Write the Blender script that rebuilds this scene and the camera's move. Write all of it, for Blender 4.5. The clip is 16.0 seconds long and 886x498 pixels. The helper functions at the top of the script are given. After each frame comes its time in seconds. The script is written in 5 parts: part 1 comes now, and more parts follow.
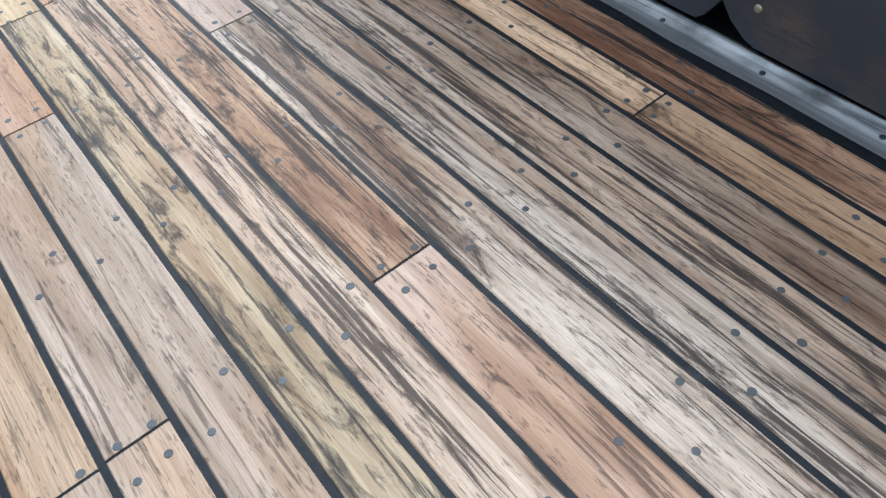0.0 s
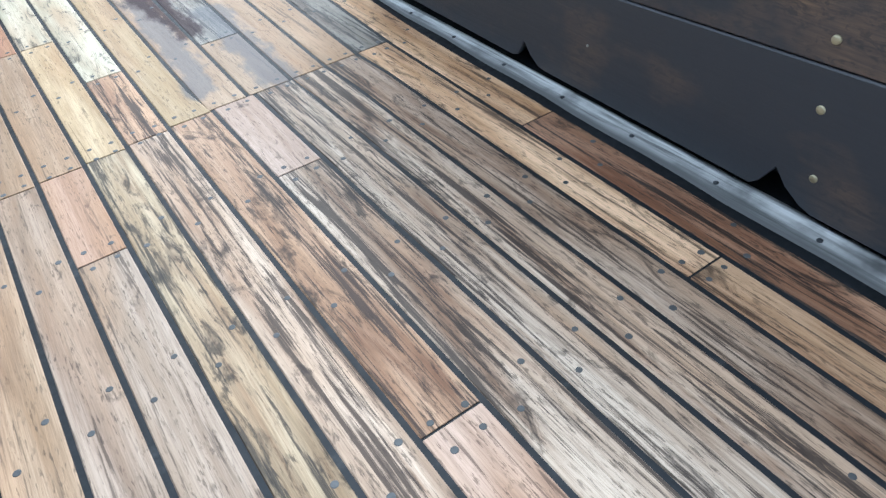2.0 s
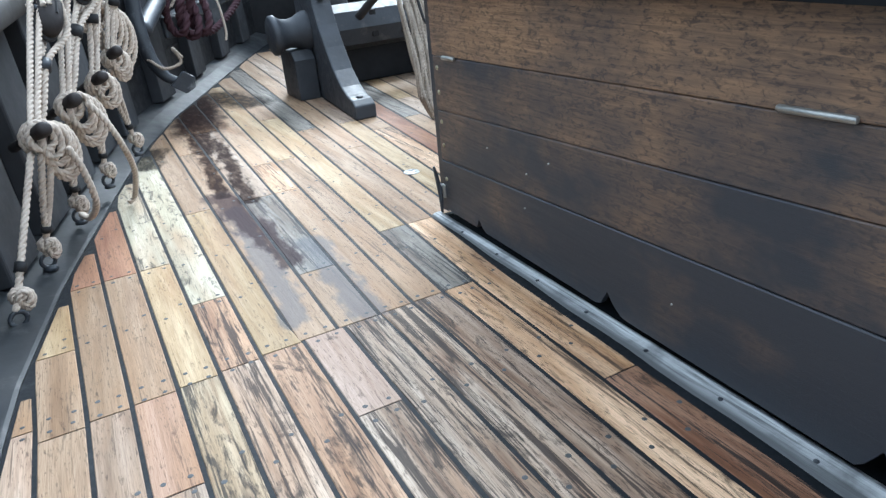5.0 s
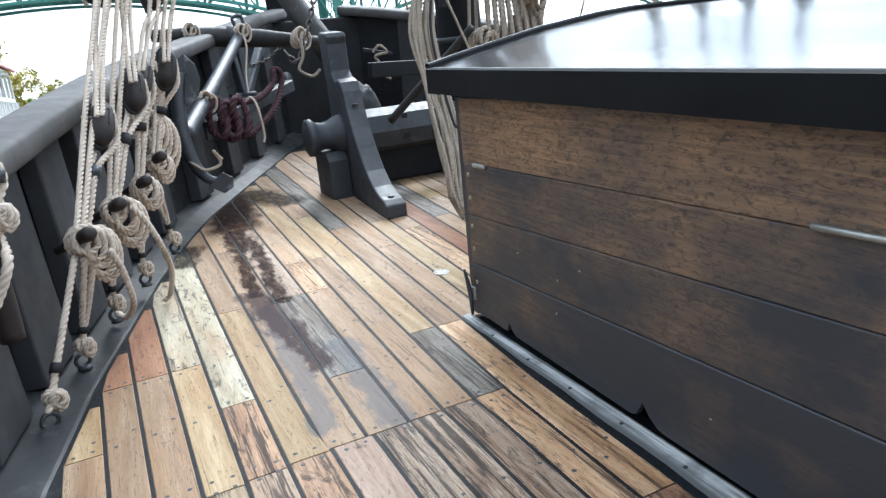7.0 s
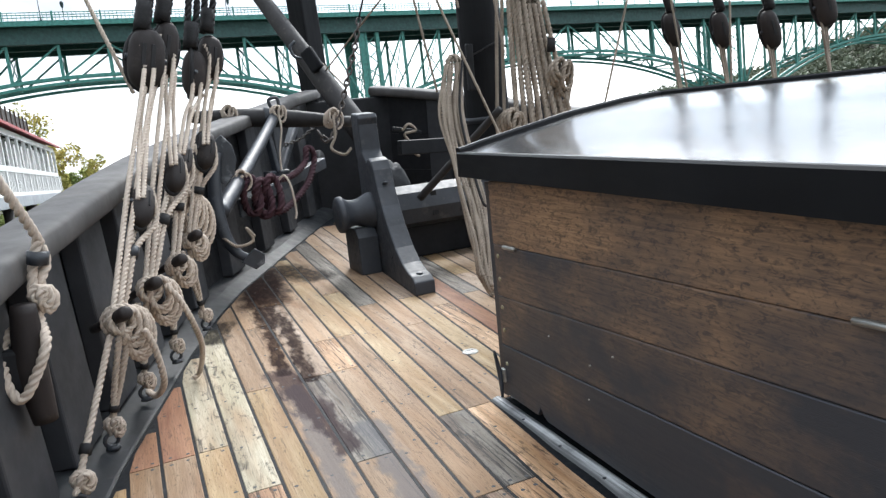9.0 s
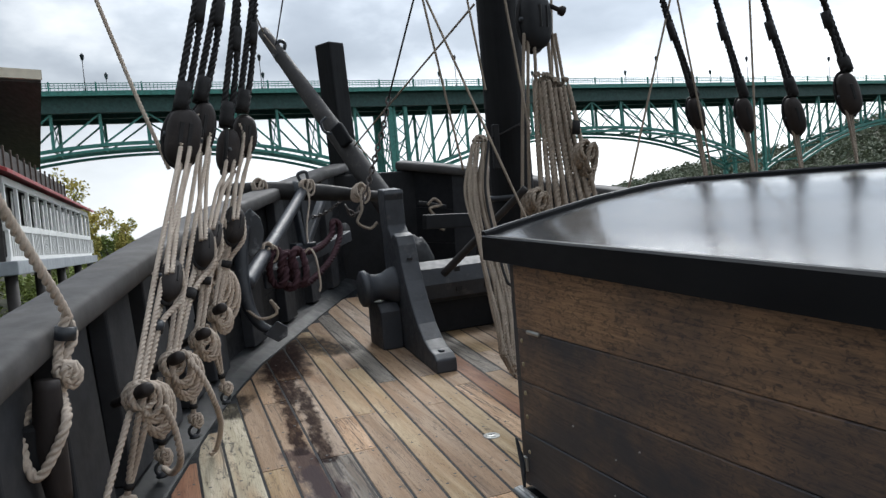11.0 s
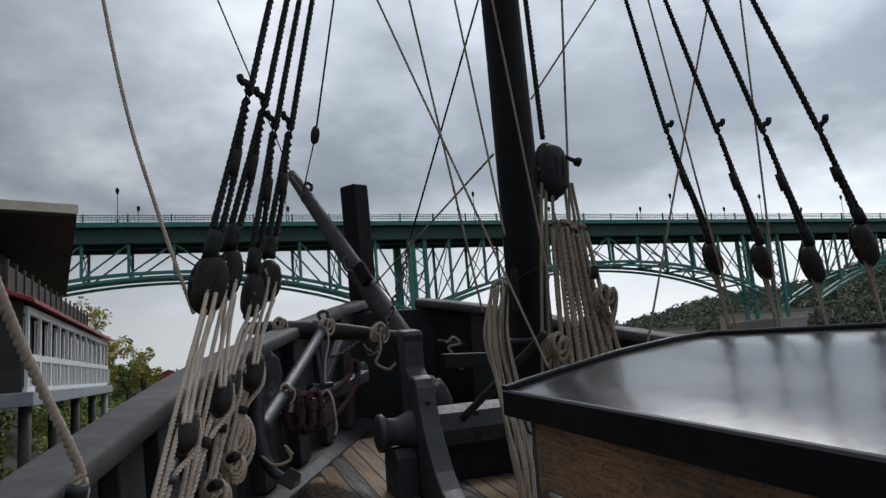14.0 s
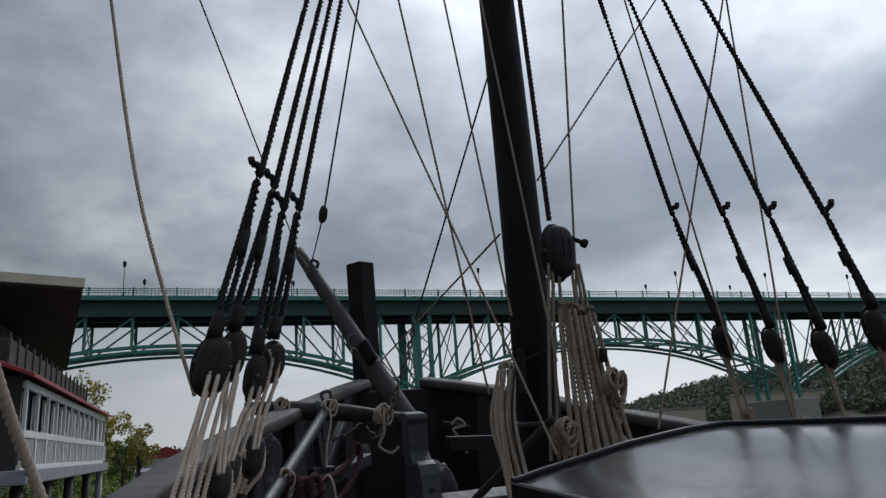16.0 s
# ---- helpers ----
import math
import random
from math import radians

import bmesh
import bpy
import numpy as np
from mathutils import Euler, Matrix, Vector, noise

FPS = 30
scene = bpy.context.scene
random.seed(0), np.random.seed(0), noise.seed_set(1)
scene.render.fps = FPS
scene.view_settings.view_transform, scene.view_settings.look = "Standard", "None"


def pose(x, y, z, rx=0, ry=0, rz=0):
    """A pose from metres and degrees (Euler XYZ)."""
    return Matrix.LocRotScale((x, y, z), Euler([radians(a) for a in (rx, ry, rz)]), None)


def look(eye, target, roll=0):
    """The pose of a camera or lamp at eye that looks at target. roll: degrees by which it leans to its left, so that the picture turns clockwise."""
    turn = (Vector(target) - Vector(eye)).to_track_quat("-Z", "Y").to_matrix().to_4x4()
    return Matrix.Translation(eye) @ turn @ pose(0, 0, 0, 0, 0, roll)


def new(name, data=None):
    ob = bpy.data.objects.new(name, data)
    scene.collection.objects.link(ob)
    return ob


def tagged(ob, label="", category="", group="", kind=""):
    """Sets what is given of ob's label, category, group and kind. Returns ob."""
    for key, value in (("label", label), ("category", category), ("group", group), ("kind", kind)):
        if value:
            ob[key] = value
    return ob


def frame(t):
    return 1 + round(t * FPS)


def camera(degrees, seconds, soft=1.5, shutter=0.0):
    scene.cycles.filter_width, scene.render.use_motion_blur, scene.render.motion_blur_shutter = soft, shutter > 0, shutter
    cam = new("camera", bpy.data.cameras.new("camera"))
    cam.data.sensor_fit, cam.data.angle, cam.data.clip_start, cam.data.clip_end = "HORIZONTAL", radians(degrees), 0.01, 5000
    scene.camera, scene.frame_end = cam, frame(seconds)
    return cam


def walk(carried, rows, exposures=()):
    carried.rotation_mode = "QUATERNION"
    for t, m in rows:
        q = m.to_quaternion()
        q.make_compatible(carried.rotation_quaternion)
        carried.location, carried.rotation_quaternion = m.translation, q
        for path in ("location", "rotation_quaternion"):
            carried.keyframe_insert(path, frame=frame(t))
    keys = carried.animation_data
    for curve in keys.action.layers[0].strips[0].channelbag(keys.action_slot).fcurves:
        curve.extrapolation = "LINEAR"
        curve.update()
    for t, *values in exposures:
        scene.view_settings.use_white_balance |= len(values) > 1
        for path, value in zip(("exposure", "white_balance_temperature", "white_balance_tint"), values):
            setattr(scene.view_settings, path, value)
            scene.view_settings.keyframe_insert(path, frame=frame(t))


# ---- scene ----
cam = camera(65.3, 16.0, soft=1.4)
# the deck rises towards the bow and heels a little: ship's own axes to level ground
SHIP = pose(0, 0, 0, 3.2, -0.6, 0)
PATH = [
    (0, (-0.497, -0.583, 1.14), (0.197, 0.429, -0.438), -6.4),
    (0.5, (-0.496, -0.567, 1.153), (0.222, 0.506, -0.374), -6.2),
    (1, (-0.493, -0.556, 1.171), (0.243, 0.579, -0.303), -6.2),
    (1.5, (-0.49, -0.543, 1.188), (0.261, 0.662, -0.221), -6.2),
    (2, (-0.485, -0.529, 1.2), (0.283, 0.745, -0.137), -6.1),
    (2.5, (-0.481, -0.52, 1.215), (0.301, 0.821, -0.046), -6.0),
    (3, (-0.468, -0.511, 1.238), (0.321, 0.902, 0.063), -6.0),
    (3.5, (-0.466, -0.502, 1.262), (0.329, 0.972, 0.168), -5.8),
    (4, (-0.464, -0.492, 1.288), (0.33, 1.044, 0.284), -5.7),
    (4.5, (-0.466, -0.481, 1.312), (0.328, 1.108, 0.393), -5.6),
    (7, (-0.473, -0.456, 1.392), (0.315, 1.285, 0.8), -5.7),
    (7.5, (-0.477, -0.454, 1.409), (0.306, 1.305, 0.869), -5.9),
    (8, (-0.482, -0.451, 1.42), (0.294, 1.327, 0.935), -6.0),
    (8.5, (-0.486, -0.448, 1.433), (0.282, 1.346, 0.995), -5.9),
    (9, (-0.484, -0.447, 1.443), (0.275, 1.363, 1.056), -5.8),
    (11.5, (-0.481, -0.433, 1.518), (0.237, 1.429, 1.396), -4.5),
    (12, (-0.474, -0.439, 1.534), (0.236, 1.43, 1.476), -4.5),
    (12.5, (-0.478, -0.438, 1.547), (0.23, 1.433, 1.548), -4.4),
    (13, (-0.482, -0.434, 1.562), (0.222, 1.436, 1.63), -4.3),
    (13.5, (-0.485, -0.443, 1.589), (0.218, 1.424, 1.726), -4.2),
    (14, (-0.497, -0.454, 1.607), (0.208, 1.407, 1.806), -4.0),
    (14.5, (-0.5, -0.455, 1.623), (0.203, 1.398, 1.887), -3.9),
    (15, (-0.501, -0.455, 1.636), (0.202, 1.391, 1.952), -3.7),
    (15.5, (-0.5, -0.451, 1.649), (0.199, 1.386, 2.018), -3.6),
    (16, (-0.499, -0.431, 1.655), (0.194, 1.399, 2.07), -3.5),
]
EXPOSURES = [(0.0, 2.33, 6000, 8), (2.0, 2.48, 5800, 5), (3.0, 2.45, 5700, 3), (4.5, 2.5, 5750, 4), (7.0, 2.33, 6150, 7), (9.0, 2.12, 6650, 10), (11.5, 1.0, 6650, 10), (12.5, 0.73, 6600, 11), (14.5, 0.2, 6600, 11), (16.0, 0.05, 6500, 11)]
walk(cam, [(t, SHIP @ look(eye, target, roll)) for t, eye, target, roll in PATH], EXPOSURES)

# ---- sky and sun: a broken overcast ----
world = bpy.data.worlds.new("overcast_sky")
scene.world = world
world.use_nodes = True
wn, wl = world.node_tree.nodes, world.node_tree.links
wn.clear()
SUN_EL, SUN_AZ = 42.0, 32.0


def wnode(kind, **kw):
    n = wn.new(kind)
    for k, v in kw.items():
        n.inputs[k].default_value = v
    return n


def wmath(op, a, b=None):
    n = wn.new("ShaderNodeMath")
    n.operation = op
    for i, v in enumerate((a, b)):
        if v is None:
            continue
        if isinstance(v, (int, float)):
            n.inputs[i].default_value = v
        else:
            wl.new(v, n.inputs[i])
    return n.outputs[0]


sky = wn.new("ShaderNodeTexSky")
sky.sky_type, sky.sun_disc = "NISHITA", False
sky.sun_elevation, sky.sun_rotation = radians(SUN_EL), radians(SUN_AZ)
geo = wn.new("ShaderNodeTexCoord")
sep = wn.new("ShaderNodeSeparateXYZ")
wl.new(geo.outputs["Generated"], sep.inputs[0])
up = wmath("ADD", wmath("MAXIMUM", sep.outputs[2], 0.0), 0.30)
comb = wn.new("ShaderNodeCombineXYZ")
wl.new(wmath("DIVIDE", sep.outputs[0], up), comb.inputs[0])
wl.new(wmath("DIVIDE", sep.outputs[1], up), comb.inputs[1])
big = wnode("ShaderNodeTexNoise", Scale=1.15, Detail=6.0, Roughness=0.45, Distortion=0.25)
wl.new(comb.outputs[0], big.inputs["Vector"])
small = wnode("ShaderNodeTexNoise", Scale=4.2, Detail=5.0, Roughness=0.55)
wl.new(comb.outputs[0], small.inputs["Vector"])
mixed = wmath("ADD", wmath("MULTIPLY", big.outputs["Fac"], 0.75), wmath("MULTIPLY", small.outputs["Fac"], 0.25))
ramp = wn.new("ShaderNodeValToRGB")
el = ramp.color_ramp.elements
el[0].position, el[0].color = 0.34, (0.17, 0.19, 0.215, 1)
el[1].position, el[1].color = 0.68, (0.82, 0.82, 0.81, 1)
for p, c in ((0.44, (0.225, 0.247, 0.275, 1)), (0.52, (0.36, 0.385, 0.415, 1)), (0.59, (0.55, 0.565, 0.58, 1))):
    e = el.new(p)
    e.color = c
wl.new(mixed, ramp.inputs[0])
# brighter, whiter air low over the river
low = wnode("ShaderNodeMapRange")
wl.new(sep.outputs[2], low.inputs[0])
for i, v in ((1, 0.02), (2, 0.24), (3, 0.95), (4, 0.0)):
    low.inputs[i].default_value = v
hmix = wn.new("ShaderNodeMixRGB")
wl.new(low.outputs[0], hmix.inputs[0])
wl.new(ramp.outputs[0], hmix.inputs[1])
hmix.inputs[2].default_value = (0.90, 0.92, 0.94, 1)
scaled = wn.new("ShaderNodeMixRGB")
scaled.blend_type = "MULTIPLY"
scaled.inputs[0].default_value = 1.0
scaled.inputs[2].default_value = (0.1, 0.1, 0.1, 1)
wl.new(sky.outputs[0], scaled.inputs[1])
cover = wn.new("ShaderNodeMixRGB")
cover.inputs[0].default_value = 0.94
wl.new(scaled.outputs[0], cover.inputs[1])
wl.new(hmix.outputs[0], cover.inputs[2])
# the cloud is thinnest, and brightest, towards the hidden sun
toward = wn.new("ShaderNodeVectorMath")
toward.operation = "DOT_PRODUCT"
wl.new(geo.outputs["Generated"], toward.inputs[0])
toward.inputs[1].default_value = (math.sin(radians(SUN_AZ)) * math.cos(radians(SUN_EL)), math.cos(radians(SUN_AZ)) * math.cos(radians(SUN_EL)), math.sin(radians(SUN_EL)))
glow = wmath("ADD", wmath("MULTIPLY", wmath("POWER", wmath("MAXIMUM", toward.outputs["Value"], 0.0), 4.0), 0.45), 0.72)
# the cloud lies thicker to port
bank_side = wmath("MINIMUM", wmath("MAXIMUM", wmath("ADD", wmath("MULTIPLY", sep.outputs[0], 0.5), 0.84), 0.62), 1.2)
glow = wmath("MULTIPLY", glow, bank_side)
# an overcast sky brightens towards the zenith
glow = wmath("MULTIPLY", glow, wmath("ADD", wmath("MULTIPLY", wmath("MAXIMUM", sep.outputs[2], 0.0), 1.15), 0.72))
bright = wn.new("ShaderNodeMixRGB")
bright.blend_type = "MULTIPLY"
bright.inputs[0].default_value = 1.0
wl.new(cover.outputs[0], bright.inputs[1])
wl.new(glow, bright.inputs[2])
cool = wn.new("ShaderNodeMixRGB")
cool.blend_type = "MULTIPLY"
cool.inputs[0].default_value = 1.0
cool.inputs[2].default_value = (0.955, 1.0, 1.045, 1)
wl.new(bright.outputs[0], cool.inputs[1])
back = wnode("ShaderNodeBackground", Strength=1.12)
wl.new(cool.outputs[0], back.inputs[0])
wl.new(back.outputs[0], wn.new("ShaderNodeOutputWorld").inputs[0])
sun_data = bpy.data.lights.new("sun", "SUN")
sun_data.energy, sun_data.angle, sun_data.color = 0.95, radians(25), (0.97, 0.99, 1.0)
sun = new("sun", sun_data)
sun.matrix_world = look((0, 0, 30), (-math.sin(radians(SUN_AZ)) * math.cos(radians(SUN_EL)), -math.cos(radians(SUN_AZ)) * math.cos(radians(SUN_EL)), 30 - math.sin(radians(SUN_EL))))


# ---- materials ----
class Mat:
    """A small node builder for one material."""

    def __init__(self, name, rough=0.6, metal=0.0, spec=0.5):
        self.m = bpy.data.materials.new(name)
        self.m.use_nodes = True
        self.n, self.l = self.m.node_tree.nodes, self.m.node_tree.links
        self.b = self.n["Principled BSDF"]
        self.b.inputs["Roughness"].default_value = rough
        self.b.inputs["Metallic"].default_value = metal
        self.b.inputs["Specular IOR Level"].default_value = spec
        self.co = self.n.new("ShaderNodeTexCoord").outputs["Object"]
        self.rnd = self.n.new("ShaderNodeObjectInfo").outputs["Random"]

    def put(self, sock, v):
        if isinstance(v, (int, float)):
            sock.default_value = v
        elif isinstance(v, tuple):
            sock.default_value = (*v, 1) if len(v) == 3 and sock.type == "RGBA" else v
        else:
            self.l.new(v, sock)

    def stretch(self, scale, offset=True):
        mp = self.n.new("ShaderNodeMapping")
        self.l.new(self.co, mp.inputs[0])
        mp.inputs["Scale"].default_value = scale
        if offset:
            c = self.n.new("ShaderNodeCombineXYZ")
            o = self.math("MULTIPLY", self.rnd, 37.0)
            for i in range(3):
                self.l.new(o, c.inputs[i])
            self.l.new(c.outputs[0], mp.inputs["Location"])
        return mp.outputs[0]

    def noise(self, scale, detail=4.0, rough=0.55, vec=None, dist=0.0):
        t = self.n.new("ShaderNodeTexNoise")
        self.l.new(vec if vec is not None else self.co, t.inputs["Vector"])
        for k, v in (("Scale", scale), ("Detail", detail), ("Roughness", rough), ("Distortion", dist)):
            t.inputs[k].default_value = v
        return t.outputs["Fac"]

    def math(self, op, a, b=0.0, clamp=False):
        t = self.n.new("ShaderNodeMath")
        t.operation, t.use_clamp = op, clamp
        self.put(t.inputs[0], a)
        self.put(t.inputs[1], b)
        return t.outputs[0]

    def span(self, v, a, b, c=0.0, d=1.0):
        t = self.n.new("ShaderNodeMapRange")
        self.put(t.inputs[0], v)
        for i, x in enumerate((a, b, c, d)):
            t.inputs[1 + i].default_value = x
        return t.outputs[0]

    def mix(self, f, a, b, how="MIX"):
        t = self.n.new("ShaderNodeMixRGB")
        t.blend_type = how
        for i, v in enumerate((f, a, b)):
            self.put(t.inputs[i], v)
        return t.outputs[0]

    def bump(self, h, strength=0.3, distance=0.01):
        t = self.n.new("ShaderNodeBump")
        t.inputs["Strength"].default_value, t.inputs["Distance"].default_value = strength, distance
        self.l.new(h, t.inputs["Height"])
        self.l.new(t.outputs[0], self.b.inputs["Normal"])

    def end(self, colour, rough=None):
        self.put(self.b.inputs["Base Color"], colour)
        if rough is not None:
            self.put(self.b.inputs["Roughness"], rough)
        return self.m


def near_line(m, rag, ax, ay, bx, by, width):
    """How near a point of the deck lies to a line from a to b: 1 on it, 0 at that width, with a ragged edge."""
    vm = m.n.new("ShaderNodeVectorMath")
    vm.operation = "SUBTRACT"
    m.l.new(m.co, vm.inputs[0])
    vm.inputs[1].default_value = (ax, ay, 0)
    s = m.n.new("ShaderNodeSeparateXYZ")
    m.l.new(vm.outputs[0], s.inputs[0])
    dx, dy = bx - ax, by - ay
    n2 = dx * dx + dy * dy
    t = m.math("ADD", m.math("MULTIPLY", s.outputs[0], dx / n2), m.math("MULTIPLY", s.outputs[1], dy / n2))
    t = m.math("MINIMUM", m.math("MAXIMUM", t, 0.0), 1.0)
    ex = m.math("SUBTRACT", s.outputs[0], m.math("MULTIPLY", t, dx))
    ey = m.math("SUBTRACT", s.outputs[1], m.math("MULTIPLY", t, dy))
    d = m.math("SQRT", m.math("ADD", m.math("MULTIPLY", ex, ex), m.math("MULTIPLY", ey, ey)))
    return m.span(m.math("ADD", d, m.math("MULTIPLY", rag, min(0.26, 2.6 * width))), width, width * 0.5)


def faded(c, k=0.17):
    """A colour weathered towards grey."""
    g = 0.3 * c[0] + 0.6 * c[1] + 0.1 * c[2]
    return tuple(v + (g * t - v) * k for v, t in zip(c, (1.0, 1.02, 1.06)))


def plank_mat(name, light, mid, dark, streak=0.5, blotch=0.4, rough=0.62):
    """Weathered deck plank: fibres along y, dark streaks and dashes, blotches, and the wet spill where it lies."""
    m = Mat(name, rough, 0.0, 0.3)
    light, mid, dark = faded(light, 0.26), faded(mid, 0.12), tuple(0.6 * v for v in faded(dark, 0.05))
    fine = m.noise(1.0, 4.0, 0.65, m.stretch((420, 9, 60)))
    broad = m.noise(1.0, 3.0, 0.55, m.stretch((13, 0.9, 20)), 0.6)
    tint = m.noise(1.0, 2.0, 0.5, m.stretch((6, 0.8, 6)))
    streaks = m.noise(1.0, 5.0, 0.66, m.stretch((70, 2.4, 30)), 0.8)
    bands = m.noise(1.0, 3.0, 0.5, m.stretch((26, 0.75, 20)), 0.3)
    dashes = m.noise(1.0, 3.0, 0.6, m.stretch((190, 26, 60)))
    blots = m.noise(1.0, 5.0, 0.62, m.stretch((17, 4.6, 10)), 1.3)
    c = m.mix(m.span(broad, 0.36, 0.64), tuple(min(1, 1.16 * v) for v in light), mid)
    c = m.mix(m.math("MULTIPLY", m.span(tint, 0.50, 0.62), 0.38), c, (0.40, 0.225, 0.115) if light[0] > 0.3 else mid)
    c = m.mix(m.math("MULTIPLY", m.span(fine, 0.44, 0.64), 0.5), c, tuple(0.62 * v for v in mid))
    # warm brown heart-wood bands under the dark streaks
    heart = m.noise(1.0, 4.0, 0.6, m.stretch((38, 1.6, 20)), 1.1)
    c = m.mix(m.math("MULTIPLY", m.span(heart, 0.50, 0.60), 0.12 + 0.3 * min(1.0, streak)), c, tuple(0.5 * a + 0.5 * b for a, b in zip(mid, dark)))
    where = m.math("ADD", m.math("MULTIPLY", streaks, 0.62), m.math("MULTIPLY", bands, 0.38))
    s = m.math("MULTIPLY", m.span(where, 0.604 - 0.11 * streak, 0.650 - 0.10 * streak), min(0.93, 0.55 + streak * 0.45))
    c = m.mix(s, c, dark)
    bl = m.math("MULTIPLY", m.span(blots, 0.66 - 0.14 * blotch, 0.76 - 0.13 * blotch), 0.8)
    c = m.mix(bl, c, tuple(0.6 * v for v in dark))
    dk = m.math("MULTIPLY", m.math("MULTIPLY", m.span(dashes, 0.59 - 0.05 * streak, 0.66 - 0.05 * streak), m.span(blots, 0.38, 0.54)), 0.62)
    c = m.mix(dk, c, tuple(0.8 * v for v in dark))
    # old burns and soaked-in dirt: long soft brown patches
    burn = m.noise(1.0, 4.0, 0.6, m.stretch((11, 1.1, 10)), 0.7)
    c = m.mix(m.math("MULTIPLY", m.span(burn, 0.49, 0.66), min(1.0, 0.2 + 0.65 * streak)), c, (0.42, 0.30, 0.225), "MULTIPLY")
    tone = m.span(m.rnd, 0, 1, 0.86, 1.12)
    t3 = m.n.new("ShaderNodeCombineXYZ")
    for i in range(3):
        m.l.new(tone, t3.inputs[i])
    c = m.mix(1.0, c, t3.outputs[0], "MULTIPLY")
    # the spill: a dark red-brown pool by the waterway, thin wet runs further aft
    rag = m.math("SUBTRACT", m.noise(1.0, 5.0, 0.65, m.stretch((13, 4.5, 9), False)), 0.5)
    cloudy = m.span(m.noise(1.0, 4.0, 0.65, m.stretch((21, 7, 9), False)), 0.34, 0.55, 0.72, 1.0)

    def lines(*segs):
        f = near_line(m, rag, *segs[0])
        for g in segs[1:]:
            f = m.math("MAXIMUM", f, near_line(m, rag, *g))
        return f

    red = lines((0.46, 6.6, 0.29, 5.4, 0.27), (0.28, 5.6, 0.22, 4.7, 0.14), (0.20, 4.7, 0.15, 4.2, 0.075), (0.15, 4.2, 0.095, 3.6, 0.06), (0.31, 5.0, 0.30, 4.45, 0.08), (0.30, 4.45, 0.255, 3.9, 0.055), (0.255, 3.9, 0.205, 3.4, 0.07))
    pool = lines((0.08, 3.6, 0.13, 2.95, 0.13), (0.15, 2.9, 0.165, 2.45, 0.085))
    runs = lines((0.09, 3.3, 0.075, 2.5, 0.085), (0.07, 2.5, 0.03, 1.9, 0.07), (0.31, 2.6, 0.285, 1.78, 0.09))
    black = lines((0.48, 7.0, 0.33, 5.8, 0.30), (0.69, 6.8, 0.90, 6.1, 0.26), (-0.10, 5.0, -0.22, 4.6, 0.12))
    # blue-grey runs and the pool's grey cast: reflected sky put into the colour
    c = m.mix(m.math("MULTIPLY", runs, 0.68), c, (0.060, 0.060, 0.070))
    c = m.mix(m.math("MULTIPLY", pool, 0.82), c, (0.040, 0.026, 0.031))
    c = m.mix(m.math("MULTIPLY", m.math("MULTIPLY", black, cloudy), 0.9), c, (0.0070, 0.0066, 0.0070))
    c = m.mix(m.math("MULTIPLY", m.math("MULTIPLY", red, cloudy), 0.95), c, (0.0105, 0.0022, 0.0024))
    wet = m.math("MAXIMUM", pool, runs)
    # low specular on the stain stands for the dark bulwark it reflects
    m.put(m.b.inputs["Specular IOR Level"], m.span(m.math("MAXIMUM", red, m.math("MAXIMUM", black, pool)), 0.0, 1.0, 0.3, 0.04))
    r = m.mix(m.math("MULTIPLY", wet, 0.25), (rough,) * 3, (0.25,) * 3)
    h = m.math("ADD", m.math("MULTIPLY", fine, 0.5), m.math("MULTIPLY", streaks, 0.5))
    m.bump(h, 0.55, 0.004)
    return m.end(c, r)


